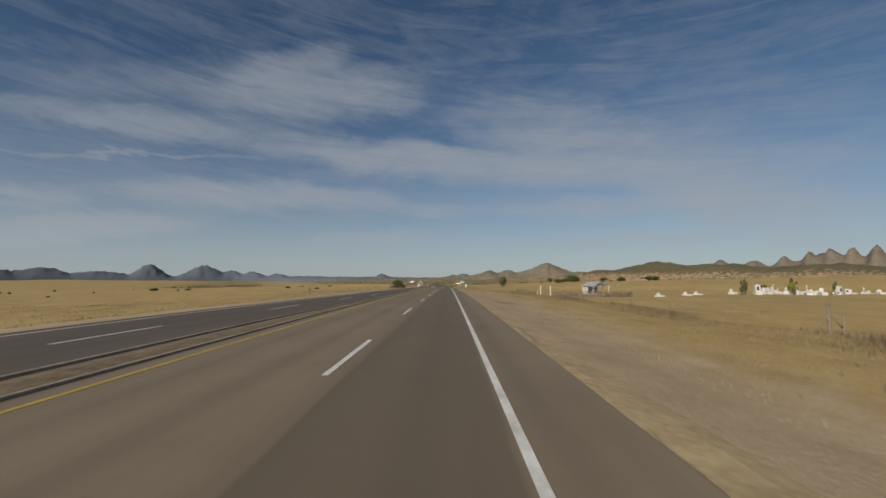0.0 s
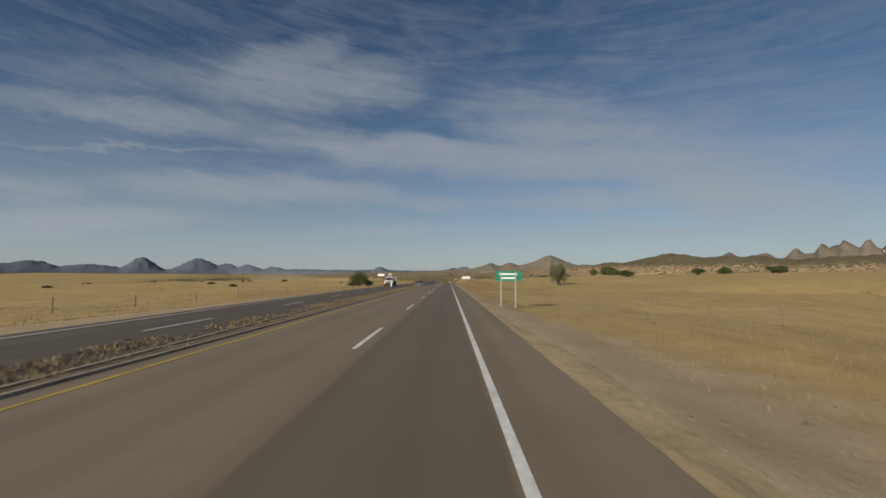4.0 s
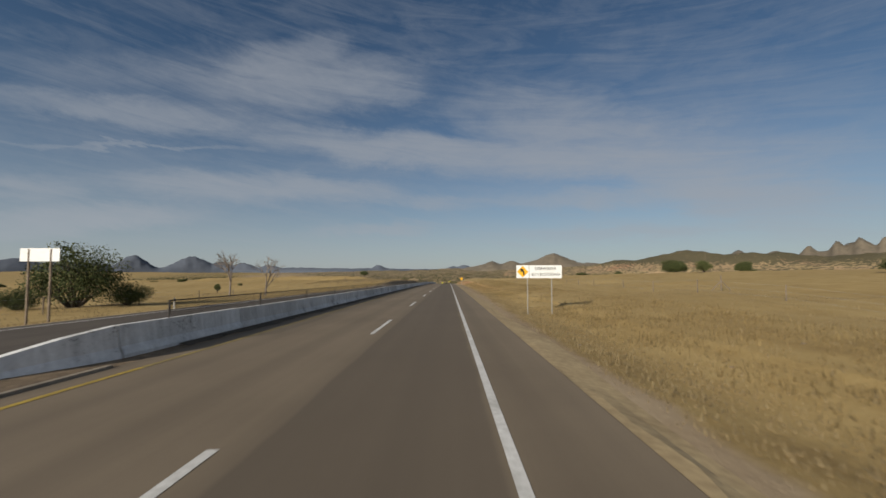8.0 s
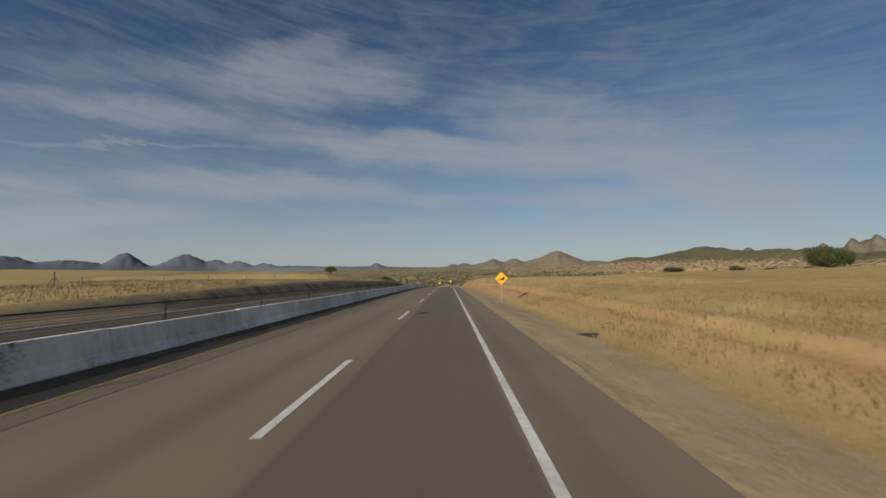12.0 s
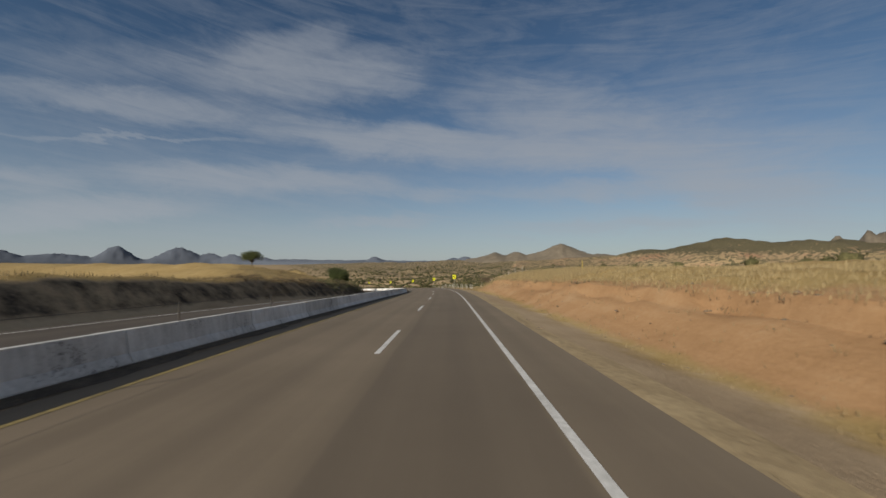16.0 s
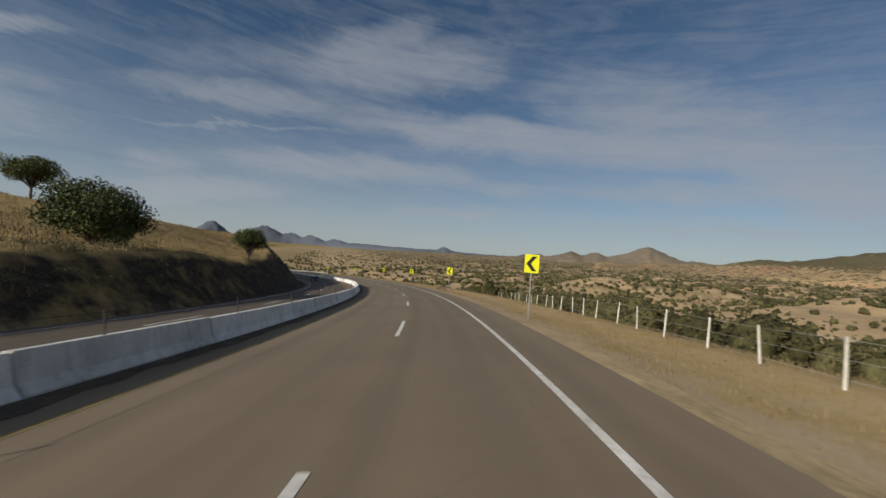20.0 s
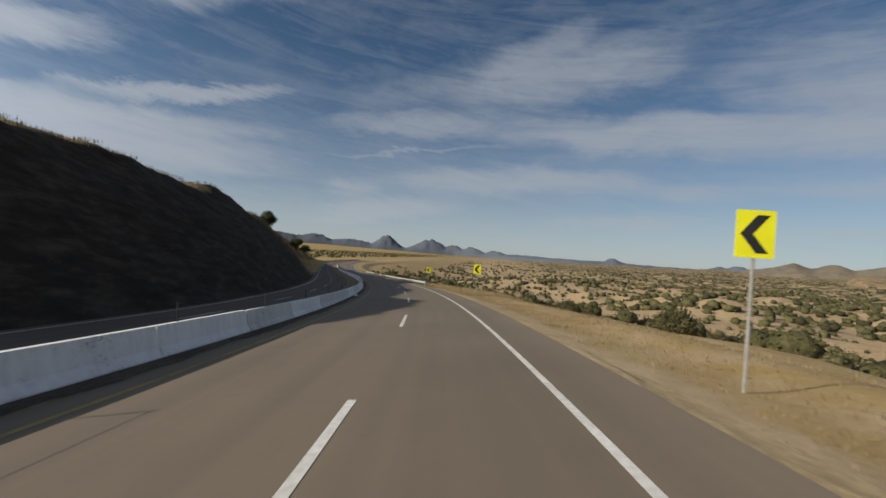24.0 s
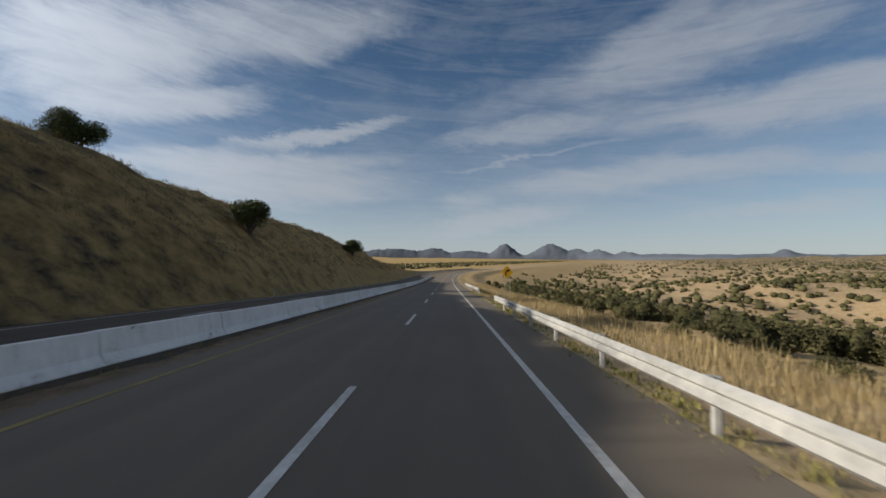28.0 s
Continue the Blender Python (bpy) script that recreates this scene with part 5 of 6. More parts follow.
    # folded hoist: two leaning arms, a cross plate and a drum
    hoist = side_prism("hoist", [(2.55, 2.42), (2.95, 3.42), (3.22, 3.42), (3.05, 2.2), (2.85, 2.2)], 0.16, LORRY_WHITE, root, "pale folded hoist behind the cab", -0.36, 0.015)
    side_prism("arm", [(2.55, 2.42), (2.95, 3.42), (3.22, 3.42), (3.05, 2.2), (2.85, 2.2)], 0.16, LORRY_WHITE, hoist, "", 0.36, 0.015)
    boxed("cross_plate", 0, 3.08, 2.95, 0.60, 0.10, 0.42, LORRY_WHITE, hoist, "", 0.01)
    b = bmesh.new()
    rod(b, (-0.3, 3.0, 2.62), (0.3, 3.0, 2.62), 0.12, n=10)
    part("drum", b, RUST, hoist)
    boxed("pedestal", 0, 3.08, 1.3, 0.55, 0.36, 1.2, LORRY_WHITE, hoist, "", 0.02)
    for x in (-0.90, 0.90):
        wheel(root, x, 0.86, 0.54, 0.30, RUST)
        wheel(root, x * 0.97, 6.2, 0.50, 0.56, RUST)
    tagged(root, "old white bonneted flatbed lorry with a stake rack and folded hoist", "lorry")


def build_car():
    s = 696
    p = road_point(s, float(LEFT_OUT(s)) + 1.7, 0)
    root = empty("car", pose(*p, 0, math.degrees(-float(np.interp(s, S, BANK))), heading(s)))
    prof = [(0.0, 0.35), (0.02, 0.72), (0.95, 0.92), (1.7, 1.42), (3.2, 1.45), (4.0, 0.98), (4.35, 0.9), (4.4, 0.35)]
    b = bmesh.new()
    prism(b, prof, 1.74, Matrix.Translation((0.87, 0, 0)) @ Matrix.Rotation(radians(90), 4, "Z"))
    bmesh.ops.bevel(b, geom=list(b.edges), offset=0.08, segments=2, affect="EDGES", clamp_overlap=True)
    body = part("body", b, CAR_PAINT, root, smooth_shade=False)
    side_prism("windscreen", [(1.0, 0.95), (1.66, 1.40), (1.64, 1.43), (0.97, 0.98)], 1.42, WINDOW_DARK, body)
    for x in (-1, 1):
        b = bmesh.new()
        prism(b, [(1.35, 0.98), (3.55, 0.98), (3.1, 1.36), (1.8, 1.36)], 0.02, Matrix.Translation((x * 0.875 + 0.01, 0, 0)) @ Matrix.Rotation(radians(90), 4, "Z"))
        part("side_window", b, WINDOW_DARK, body)
        b = bmesh.new()
        box(b, x * 0.62, -0.01, 0.62, 0.34, 0.06, 0.14, 0.02)
        part("headlight", b, GLASSY, body)
    b = bmesh.new()
    box(b, 0, -0.03, 0.4, 1.5, 0.06, 0.14, 0.02)
    part("grille", b, BLACK, body)
    for x in (-0.76, 0.76):
        for y in (0.85, 3.5):
            wheel(root, x, y, 0.32, 0.2, CHROME)
    tagged(root, "dark saloon car on the opposite carriageway", "car")


build_lorry()
build_car()

# ---- plants ----
def raw_mesh(name, verts, faces, mat):
    """A mesh from numpy arrays; faces all of one size."""
    me = bpy.data.meshes.new(name)
    k = faces.shape[1]
    me.vertices.add(len(verts))
    me.vertices.foreach_set("co", np.ascontiguousarray(verts, dtype=np.float32).ravel())
    me.loops.add(faces.size)
    me.loops.foreach_set("vertex_index", faces.ravel().astype(np.int32))
    me.polygons.add(len(faces))
    me.polygons.foreach_set("loop_start", np.arange(0, faces.size, k, dtype=np.int32))
    me.update(calc_edges=True)
    me.materials.append(mat)
    return me


def leaf_cloud(rng, centres, radii, count, size, flat=0.75):
    """Small turned leaf sprays scattered through the outer part of several clumps."""
    centres, radii = np.array(centres, float), np.array(radii, float)
    which = rng.choice(len(centres), count, p=radii ** 2 / (radii ** 2).sum())
    d = rng.normal(size=(count, 3))
    d /= np.linalg.norm(d, axis=1)[:, None]
    r = radii[which] * rng.uniform(0.45, 1.08, count)
    p = centres[which] + d * r[:, None] * np.array([1, 1, flat])
    a = rng.normal(size=(count, 3))
    a /= np.linalg.norm(a, axis=1)[:, None]
    b = np.cross(a, rng.normal(size=(count, 3)))
    b /= np.linalg.norm(b, axis=1)[:, None]
    l = size * rng.uniform(0.6, 1.4, count)[:, None]
    v = np.stack([p - a * l, p + b * l * 0.55, p + a * l, p - b * l * 0.55], 1).reshape(-1, 3)
    return v, np.arange(count * 4).reshape(-1, 4)


def limb_mesh(rng, tips, h, r, twigs=2):
    b = bmesh.new()
    fork = Vector((rng.uniform(-0.15, 0.15), rng.uniform(-0.15, 0.15), h))
    rod(b, (0, 0, -0.3), fork, r, r * 0.72, 8)
    for t in tips:
        t = Vector(t)
        mid = fork.lerp(t, 0.5) + Vector((rng.uniform(-0.2, 0.2), rng.uniform(-0.2, 0.2), rng.uniform(-0.1, 0.25)))
        rod(b, fork - Vector((0, 0, 0.1)), mid, r * 0.55, r * 0.34, 6)
        rod(b, mid, t, r * 0.34, r * 0.1, 5)
        for _ in range(twigs):
            rod(b, mid, mid.lerp(t, 0.6) + Vector((rng.uniform(-0.6, 0.6), rng.uniform(-0.6, 0.6), rng.uniform(0.0, 0.6))), r * 0.2, r * 0.06, 4)
    return linked(b, "trunk", BARK)


def tree_kit(seed, h, w, trunk, leaves, mat, size=0.17, flat=0.8, clumps=14, twigs=2):
    """A short forked trunk and a crown of overlapping clumps whose underside hangs unevenly."""
    rng = np.random.RandomState(seed)
    cs, rs = [], []
    for k in range(clumps):
        a = math.tau * (k / clumps + rng.uniform(-0.06, 0.06)) * 2.4
        q = math.sqrt((k + 0.4) / clumps) * w * 0.36 * rng.uniform(0.8, 1.1)
        r = w * rng.uniform(0.15, 0.22)
        dome = math.sqrt(max(0.0, 1 - (q / (0.5 * w)) ** 2))
        lo, hi = trunk + r * flat * 0.55, h - r * flat
        z = lo + max(0.0, hi - lo) * dome * rng.uniform(0.35, 1.0)
        cs.append((math.cos(a) * q, math.sin(a) * q, z))
        rs.append(r)
    crown = raw_mesh("crown", *leaf_cloud(rng, cs, rs, leaves, size, flat), mat)
    return limb_mesh(rng, cs, max(0.35, trunk * 0.8), 0.032 * h, twigs), crown


OAK = [tree_kit(100, 5.0, 6.6, 1.7, 13000, TREE_LEAF, 0.088, 0.75, 18), tree_kit(101, 5.4, 6.6, 0.2, 20000, TREE_LEAF, 0.092, 0.95, 18), tree_kit(102, 4.5, 4.7, 0.35, 14000, TREE_LEAF, 0.082, 1.0, 18), tree_kit(103, 4.9, 5.6, 0.5, 15000, TREE_LEAF, 0.085, 0.95, 18)]
MESQUITE = tree_kit(120, 6.4, 7.6, 0.1, 13000, TREE_LEAF, 0.085, 1.05, 22, 4)
UPRIGHT_TREE = tree_kit(110, 5.4, 4.8, 0.1, 13000, JUNIPER_LEAF, 0.085, 1.3, 18)


def bare_tree_mesh(seed, h):
    """A leafless tree: each limb forks into two or three thinner ones, down to fine twigs."""
    rng = random.Random(seed)
    limbs = []

    def grow(a, way, length, r, depth):
        b = a + way * length
        limbs.append((a, b, r, r * 0.68, depth))
        if depth == 0:
            return
        for k in range(3 if depth > 1 else 4):
            side = Vector((rng.gauss(0, 1), rng.gauss(0, 1), rng.gauss(0.15, 0.5)))
            grow(a.lerp(b, rng.uniform(0.65, 1.0)), (way + side * 0.52).normalized(), length * rng.uniform(0.58, 0.80), r * 0.60, depth - 1)
    grow(Vector((0, 0, -0.3)), Vector((0.03, 0.02, 1)).normalized(), h * 0.40, h * 0.026, 5)
    vs, fs = [], []
    for a, b, r0, r1, depth in limbs:
        n = 6 if depth > 3 else 3
        q = (b - a).to_track_quat("Z", "Y").to_matrix()
        i = len(vs)
        for p, r in ((a, r0), (b, r1)):
            vs += [p + q @ Vector((math.cos(math.tau * k / n) * r, math.sin(math.tau * k / n) * r, 0)) for k in range(n)]
        fs += [(i + k, i + (k + 1) % n, i + n + (k + 1) % n, i + n + k) for k in range(n)]
    return mesh_from("branches", vs, fs, GREY_BARK)


BARE = [bare_tree_mesh(131, 4.2), bare_tree_mesh(137, 3.9)]
BROWN_BUSH = tree_kit(113, 4.0, 4.6, 0.1, 5200, BUSH_BROWN, 0.07, 1.1, 18, 4)
CYPRESS = tree_kit(112, 5.0, 1.5, 0.3, 1500, TREE_LEAF, 0.13, 2.6, 12)


def tree(kit, s, lat, label, scale=1.0, turn=0.0, wide=1.0, category="tree", group="", sink=0.1):
    root = empty(category, at(s, lat, turn, sink) @ Matrix.Diagonal((scale * wide, scale * wide, scale, 1)))
    part("trunk", kit[0], None, root)
    part("crown", kit[1], None, root)
    return tagged(root, label, category, group)


tree(OAK[0], 657, -56.8, "flat-topped evergreen oak standing on the grassy hilltop", 1.45, 20, 0.97)
tree(OAK[1], 614, -25.2, "broad dark evergreen oak above the rock cut", 1.14, 75, 1.12, sink=0.3)
tree(OAK[2], 642, -21.4, "rounded evergreen oak at the edge of the cutting", 1.06, 10, 0.98)
tree(OAK[2], 613, -22.6, "small scrubby oak on the grass slope", 0.5, 140, 1.1)
tree(OAK[3], 835, -32, "evergreen oak on the hillside above the road", 1.05, 33)
tree(OAK[1], 856, -35.4, "dark spreading oak on the ridge line", 0.86, 160, sink=0.9)
tree(OAK[2], 872, -25.5, "dense small oak half way up the bank", 1.25, 70, 1.0)
tree(OAK[3], 931, -25.0, "flat evergreen oak near the end of the hill", 1.0, 200, 1.2)
tree(MESQUITE, 270, -31, "large open-crowned dark mesquite beside the opposite carriageway", 1.08, 60, sink=0.6)
tree(MESQUITE, 272.5, -28.0, "low brown bush under the mesquite tree", 0.42, 12, 1.35, sink=0.3)
tree(MESQUITE, 267, -33.0, "low dark scrub beside the mesquite tree", 0.36, 210, 1.4, sink=0.3)
tree(UPRIGHT_TREE, 230, 33, "upright grey-green juniper tree alone in the field", 1.45, 30, 0.74, sink=0.7)
for k, (s, lat, label, sc) in enumerate(((295, -30.4, "leafless grey roadside tree in dry grass", 1.75), (299, -26.7, "thin leafless tree beside the field", 1.6))):
    ob = new("tree", BARE[k])
    ob.matrix_basis = at(s, lat, 40 * k) @ Matrix.Scale(sc, 4)
    tagged(ob, label, "tree")
tree(OAK[2], 312, -42, "small lollipop-shaped field tree", 0.45, 10, 0.6)
tree(BROWN_BUSH, 565, 15.2, "tall brown twiggy bush behind the fence", 0.95, 40, 1.1)
tree(OAK[1], 515, 160, "big dark mesquite standing alone at the edge of the field", 2.2, 30, 1.35, sink=0.2)
tree(OAK[3], 388, 99, "dense dark evergreen tree on the field's rise", 1.05, 80, 1.1, sink=0.4)
tree(OAK[1], 386, 112, "broad dark evergreen tree on the field's rise", 0.95, 210, 1.1, sink=0.4)
for k, (s, lat, sc, w) in enumerate(((515, 95, 0.85, 2.2), (515, 121, 0.7, 2.0), (518, 138, 0.55, 2.2), (308, 86, 0.75, 1.9), (308, 119, 0.9, 1.5), (312, 134, 0.9, 1.5), (306, 152, 0.95, 1.7), (311, 159, 0.9, 1.5), (505, 205, 0.9, 1.8))):
    tree(OAK[2 + k % 2], s, lat, "rounded dark green bush at the far edge of the field", sc, 37 * k, w, "bush", "field bushes", 0.55 * sc)
for k, (s, lat) in enumerate(((110, 81.0), (112, 83.2), (116, 99), (118, 102), (121, 116))):
    tree(CYPRESS, s, lat, "slim dark cypress beside the white graves", 0.85 + 0.1 * (k % 3), 50 * k, 1.0, "tree", "cypresses", 0.2)
GOLD_LEAF = leafy("yellow_green_leaves", (0.11, 0.115, 0.018), (0.29, 0.27, 0.05))
GOLDEN = tree_kit(141, 4.2, 2.0, 0.3, 3000, GOLD_LEAF, 0.09, 1.8, 12)
tree(GOLDEN, 113, 97, "upright yellow-green tree among the white graves", 1.0, 20)
tree(GOLDEN, 115, 90, "round yellow-green tree behind the white graves", 0.8, 140, 1.7)
for k, (s, lat) in enumerate(((300, -95), (360, -140), (420, -120), (330, -210), (470, -170), (250, -180), (410, -260), (500, -230), (540, -150), (150, -220), (200, -300), (90, -260))):
    tree(OAK[2 + k % 2], s, lat, "low dark bush on the open golden plain", 0.38 + 0.05 * (k % 3), 61 * k, 2.3, "bush", "plain bushes", 0.35)


# shrubs: near ones singly, the rest of the slopes as one cover
def dome(seed, cuts, lumpy=0.30):
    """The solid heart of a bush: a lumpy, flat-footed mound."""
    b = bmesh.new()
    bmesh.ops.create_icosphere(b, subdivisions=cuts, radius=1.0)
    v = np.array([q.co[:] for q in b.verts])
    f = np.array([[q.index for q in p.verts] for p in b.faces])
    b.free()
    k = 1 + lumpy * (wave(v[:, 0] * 3 + v[:, 2], v[:, 1] * 3 - v[:, 2], 4.2, seed) + 0.6 * wave(v[:, 0] * 7 + 2 * v[:, 2], v[:, 1] * 7, 4.2, seed + 1))
    v = v * k[:, None] * np.array([0.56, 0.56, 0.62])
    v[:, 2] = np.maximum(v[:, 2] + 0.44, 0.0)
    return v, f


def shrub_mesh(seed, count, size, cuts=3):
    """A mound dressed with small leaf sprays; triangles and split leaves in one mesh."""
    v, f = dome(seed, cuts)
    rng = np.random.RandomState(seed)
    top = v[v[:, 2] > 0.12]
    p = top[rng.randint(0, len(top), count)] * rng.uniform(0.95, 1.24, count)[:, None] + rng.normal(0, 0.035, (count, 3))
    a = rng.normal(size=(count, 3))
    a /= np.linalg.norm(a, axis=1)[:, None]
    b = np.cross(a, rng.normal(size=(count, 3)))
    b /= np.linalg.norm(b, axis=1)[:, None]
    l = size * rng.uniform(0.6, 1.4, count)[:, None]
    lv = np.stack([p - a * l, p + b * l * 0.6, p + a * l, p - b * l * 0.6], 1).reshape(-1, 3)
    q = np.arange(count)[:, None] * 4 + len(v)
    return np.concatenate([v, lv]), np.concatenate([f, q + np.array([[0, 1, 2]]), q + np.array([[0, 2, 3]])])


SHRUBS = [raw_mesh("foliage", *shrub_mesh(200 + 3 * k, 2400, 0.055), SHRUB_LEAF) for k in range(6)]


def stem_mesh(seed):
    """A few bare stems that spread from one foot."""
    r = random.Random(seed)
    b = bmesh.new()
    for k in range(5):
        a = math.tau * k / 5 + r.uniform(-0.4, 0.4)
        rod(b, (0, 0, -0.08), (math.cos(a) * 0.34, math.sin(a) * 0.34, r.uniform(0.35, 0.6)), 0.035, 0.015, 5)
    return linked(b, "stems", BARK)


STEMS = [stem_mesh(230 + k) for k in range(3)]
rng = np.random.RandomState(77)


def scatter(n, s0, s1, l0, l1, power=1.0):
    s = rng.uniform(s0, s1, n)
    lat = l0 + (l1 - l0) * rng.uniform(0, 1, n) ** power
    x, y, _ = along(s, lat)
    s2, lat2 = nearest(x, y)
    z, _ = land(x, y, s2, lat2)
    return x, y, z, s2, lat2


x, y, z, ss, ll = scatter(1100, 545, 1010, 13, 70, 0.9)
keep = (ll > 12.5 + 14 * step01(ss, 640, 690) * (1 - step01(ss, 735, 765)) + 4.5 * step01(ss, 735, 765) + 7.5 * step01(ss, 735, 745) * (1 - step01(ss, 785, 800))) & (wave(x, y, 45, 9) + 0.35 * (ss > 760) * (ll < 45) + rng.uniform(-0.5, 0.5, len(x)) > 0.05)
for i in np.nonzero(keep)[0][:295]:
    b = float(rng.uniform(0.9, 2.2)) * 0.9
    ob = new("shrub")
    part("foliage", SHRUBS[i % 6], None, ob)
    part("stem", STEMS[i % 3], None, ob)
    ob.matrix_basis = pose(x[i], y[i], z[i] - 0.08, 0, 0, float(rng.uniform(0, 360))) @ Matrix.Diagonal((b * float(rng.uniform(1.0, 1.35)), b * 1.15, b, 1))
    tagged(ob, "dense rounded olive-green scrub bush on the valley slope", "bush", "valley scrub")


def cover(name, label, variants, x, y, z, size, mat, squash=1.0):
    vs, fs, n = [], [], 0
    pick = rng.randint(0, len(variants), len(x))
    for k, (v, f) in enumerate(variants):
        i = np.nonzero(pick == k)[0]
        a = rng.uniform(0, math.tau, len(i))
        c, s = np.cos(a)[:, None], np.sin(a)[:, None]
        sz = size[i][:, None]
        px = (v[None, :, 0] * c - v[None, :, 1] * s) * sz * 1.25 + x[i][:, None]
        py = (v[None, :, 0] * s + v[None, :, 1] * c) * sz * 1.25 + y[i][:, None]
        pz = v[None, :, 2] * sz * squash + z[i][:, None] - 0.1
        vs.append(np.stack([px, py, pz], -1).reshape(-1, 3))
        fs.append((f[None] + (np.arange(len(i)) * len(v))[:, None, None]).reshape(-1, f.shape[1]) + n)
        n += len(i) * len(v)
    return tagged(new(name, raw_mesh(name, np.concatenate(vs), np.concatenate(fs), mat)), label, "shrubs", kind="stuff")


def twiggy(seed, count, size):
    rng = np.random.RandomState(seed)
    cs = [(rng.uniform(-0.45, 0.45), rng.uniform(-0.45, 0.45), rng.uniform(0.2, 0.5)) for _ in range(5)]
    return leaf_cloud(rng, cs, [rng.uniform(0.3, 0.5) for _ in cs], count, size, 0.8)


low = [shrub_mesh(300 + 3 * k, 90, 0.09, 2) for k in range(6)]
tiny = [dome(330 + 3 * k, 1, 0.3) for k in range(5)]
thick = [shrub_mesh(360 + 3 * k, 520, 0.06, 3) for k in range(6)]
weeds = [twiggy(390 + k, 190, 0.042) for k in range(5)]
x, y, z, ss, ll = scatter(9500, 520, 1230, 30, 460, 0.9)
keep = (ll > 30) & (wave(x, y, 80, 10) * 0.6 + wave(x, y, 30, 12) * 0.4 + rng.uniform(-0.6, 0.6, len(x)) > 0.22)
cover("scrub", "rounded green scrub scattered over the tan valley sides", low, x[keep], y[keep], z[keep], rng.uniform(0.7, 2.4, keep.sum()), SHRUB_LEAF)
x, y, z, ss, ll = scatter(620, 750, 1010, 13, 90, 1.0)
keep = (ll > 17 + 8 * (1 - step01(ss, 785, 800))) & (wave(x, y, 26, 20) + rng.uniform(-0.6, 0.6, len(x)) > 0.0)
cover("scrub", "olive-green thicket of round bushes below the guardrail", thick, x[keep], y[keep], z[keep], rng.uniform(1.0, 2.6, keep.sum()) * 0.85, SHRUB_LEAF)
x, y, z, ss, ll = scatter(170, 562, 668, 13.0, 30, 1.3)
keep = ll > 3.5 + np.interp(ss, [548, 588, 605, 623, 650, 690, 745], [9.6, 10.7, 12.2, 14.3, 17.5, 17, 12])
cover("scrub", "belt of dense green bushes behind the post fence", thick, x[keep], y[keep], z[keep], rng.uniform(0.9, 2.1, keep.sum()), SHRUB_LEAF)
# farther slopes ahead and to the right
n = 30000
a, d = np.radians(rng.uniform(-62, 70, n)), 250 + 1700 * rng.uniform(0, 1, n) ** 1.2
x, y = -40 + np.sin(a) * d, 640 + np.cos(a) * d
s2, l2 = nearest(x, y)
z, _ = land(x, y, s2, l2)
keep = (np.abs(l2) > 60) & (wave(x, y, 160, 13) * 0.5 + wave(x, y, 50, 14) * 0.4 + rng.uniform(-0.7, 0.7, n) > 0.12) & ((l2 > 0) | ((s2 > 900) & (l2 > -430)))
cover("scrub", "far scrub dotting the dry rolling hills", tiny, x[keep], y[keep], z[keep], rng.uniform(1.4, 3.6, keep.sum()), SHRUB_LEAF)
x, y, z, ss, ll = scatter(800, 370, 640, -24, -17.0, 1.2)
keep = wave(x, y, 14, 17) + rng.uniform(-0.5, 0.5, len(x)) > -0.25
cover("scrub", "dark tangled brush along the low roadside bank", weeds, x[keep], y[keep], z[keep], rng.uniform(0.2, 0.55, keep.sum()), BUSH_BROWN)
x, y, z, ss, ll = scatter(420, 505, 600, -21.5, -17.2, 1.0)
cover("scrub", "dark dry brush on the face of the roadside bank", weeds, x, y, z, rng.uniform(0.4, 1.0, len(x)), BUSH_BROWN)
x, y, z, ss, ll = scatter(260, 535, 612, -22.5, -18.0, 1.0)
cover("scrub", "grey-green brush tangled over the bank", weeds, x, y, z, rng.uniform(0.5, 1.25, len(x)), JUNIPER_LEAF)
# the odd bush on the plain and on the cut hillside
x, y, z, ss, ll = scatter(24, 0, 560, -380, -60, 1.0)
cover("scrub", "scattered low bushes on the golden plain", tiny, x, y, z, rng.uniform(0.5, 1.6, len(x)), SHRUB_LEAF)
x, y, z, ss, ll = scatter(320, 660, 985, -36, -17.8, 1.0)
keep = ll < -17.6
cover("scrub", "brown weeds and small bushes on the shaded cut slope", weeds, x[keep], y[keep], z[keep], rng.uniform(0.25, 0.9, keep.sum()), BUSH_BROWN)


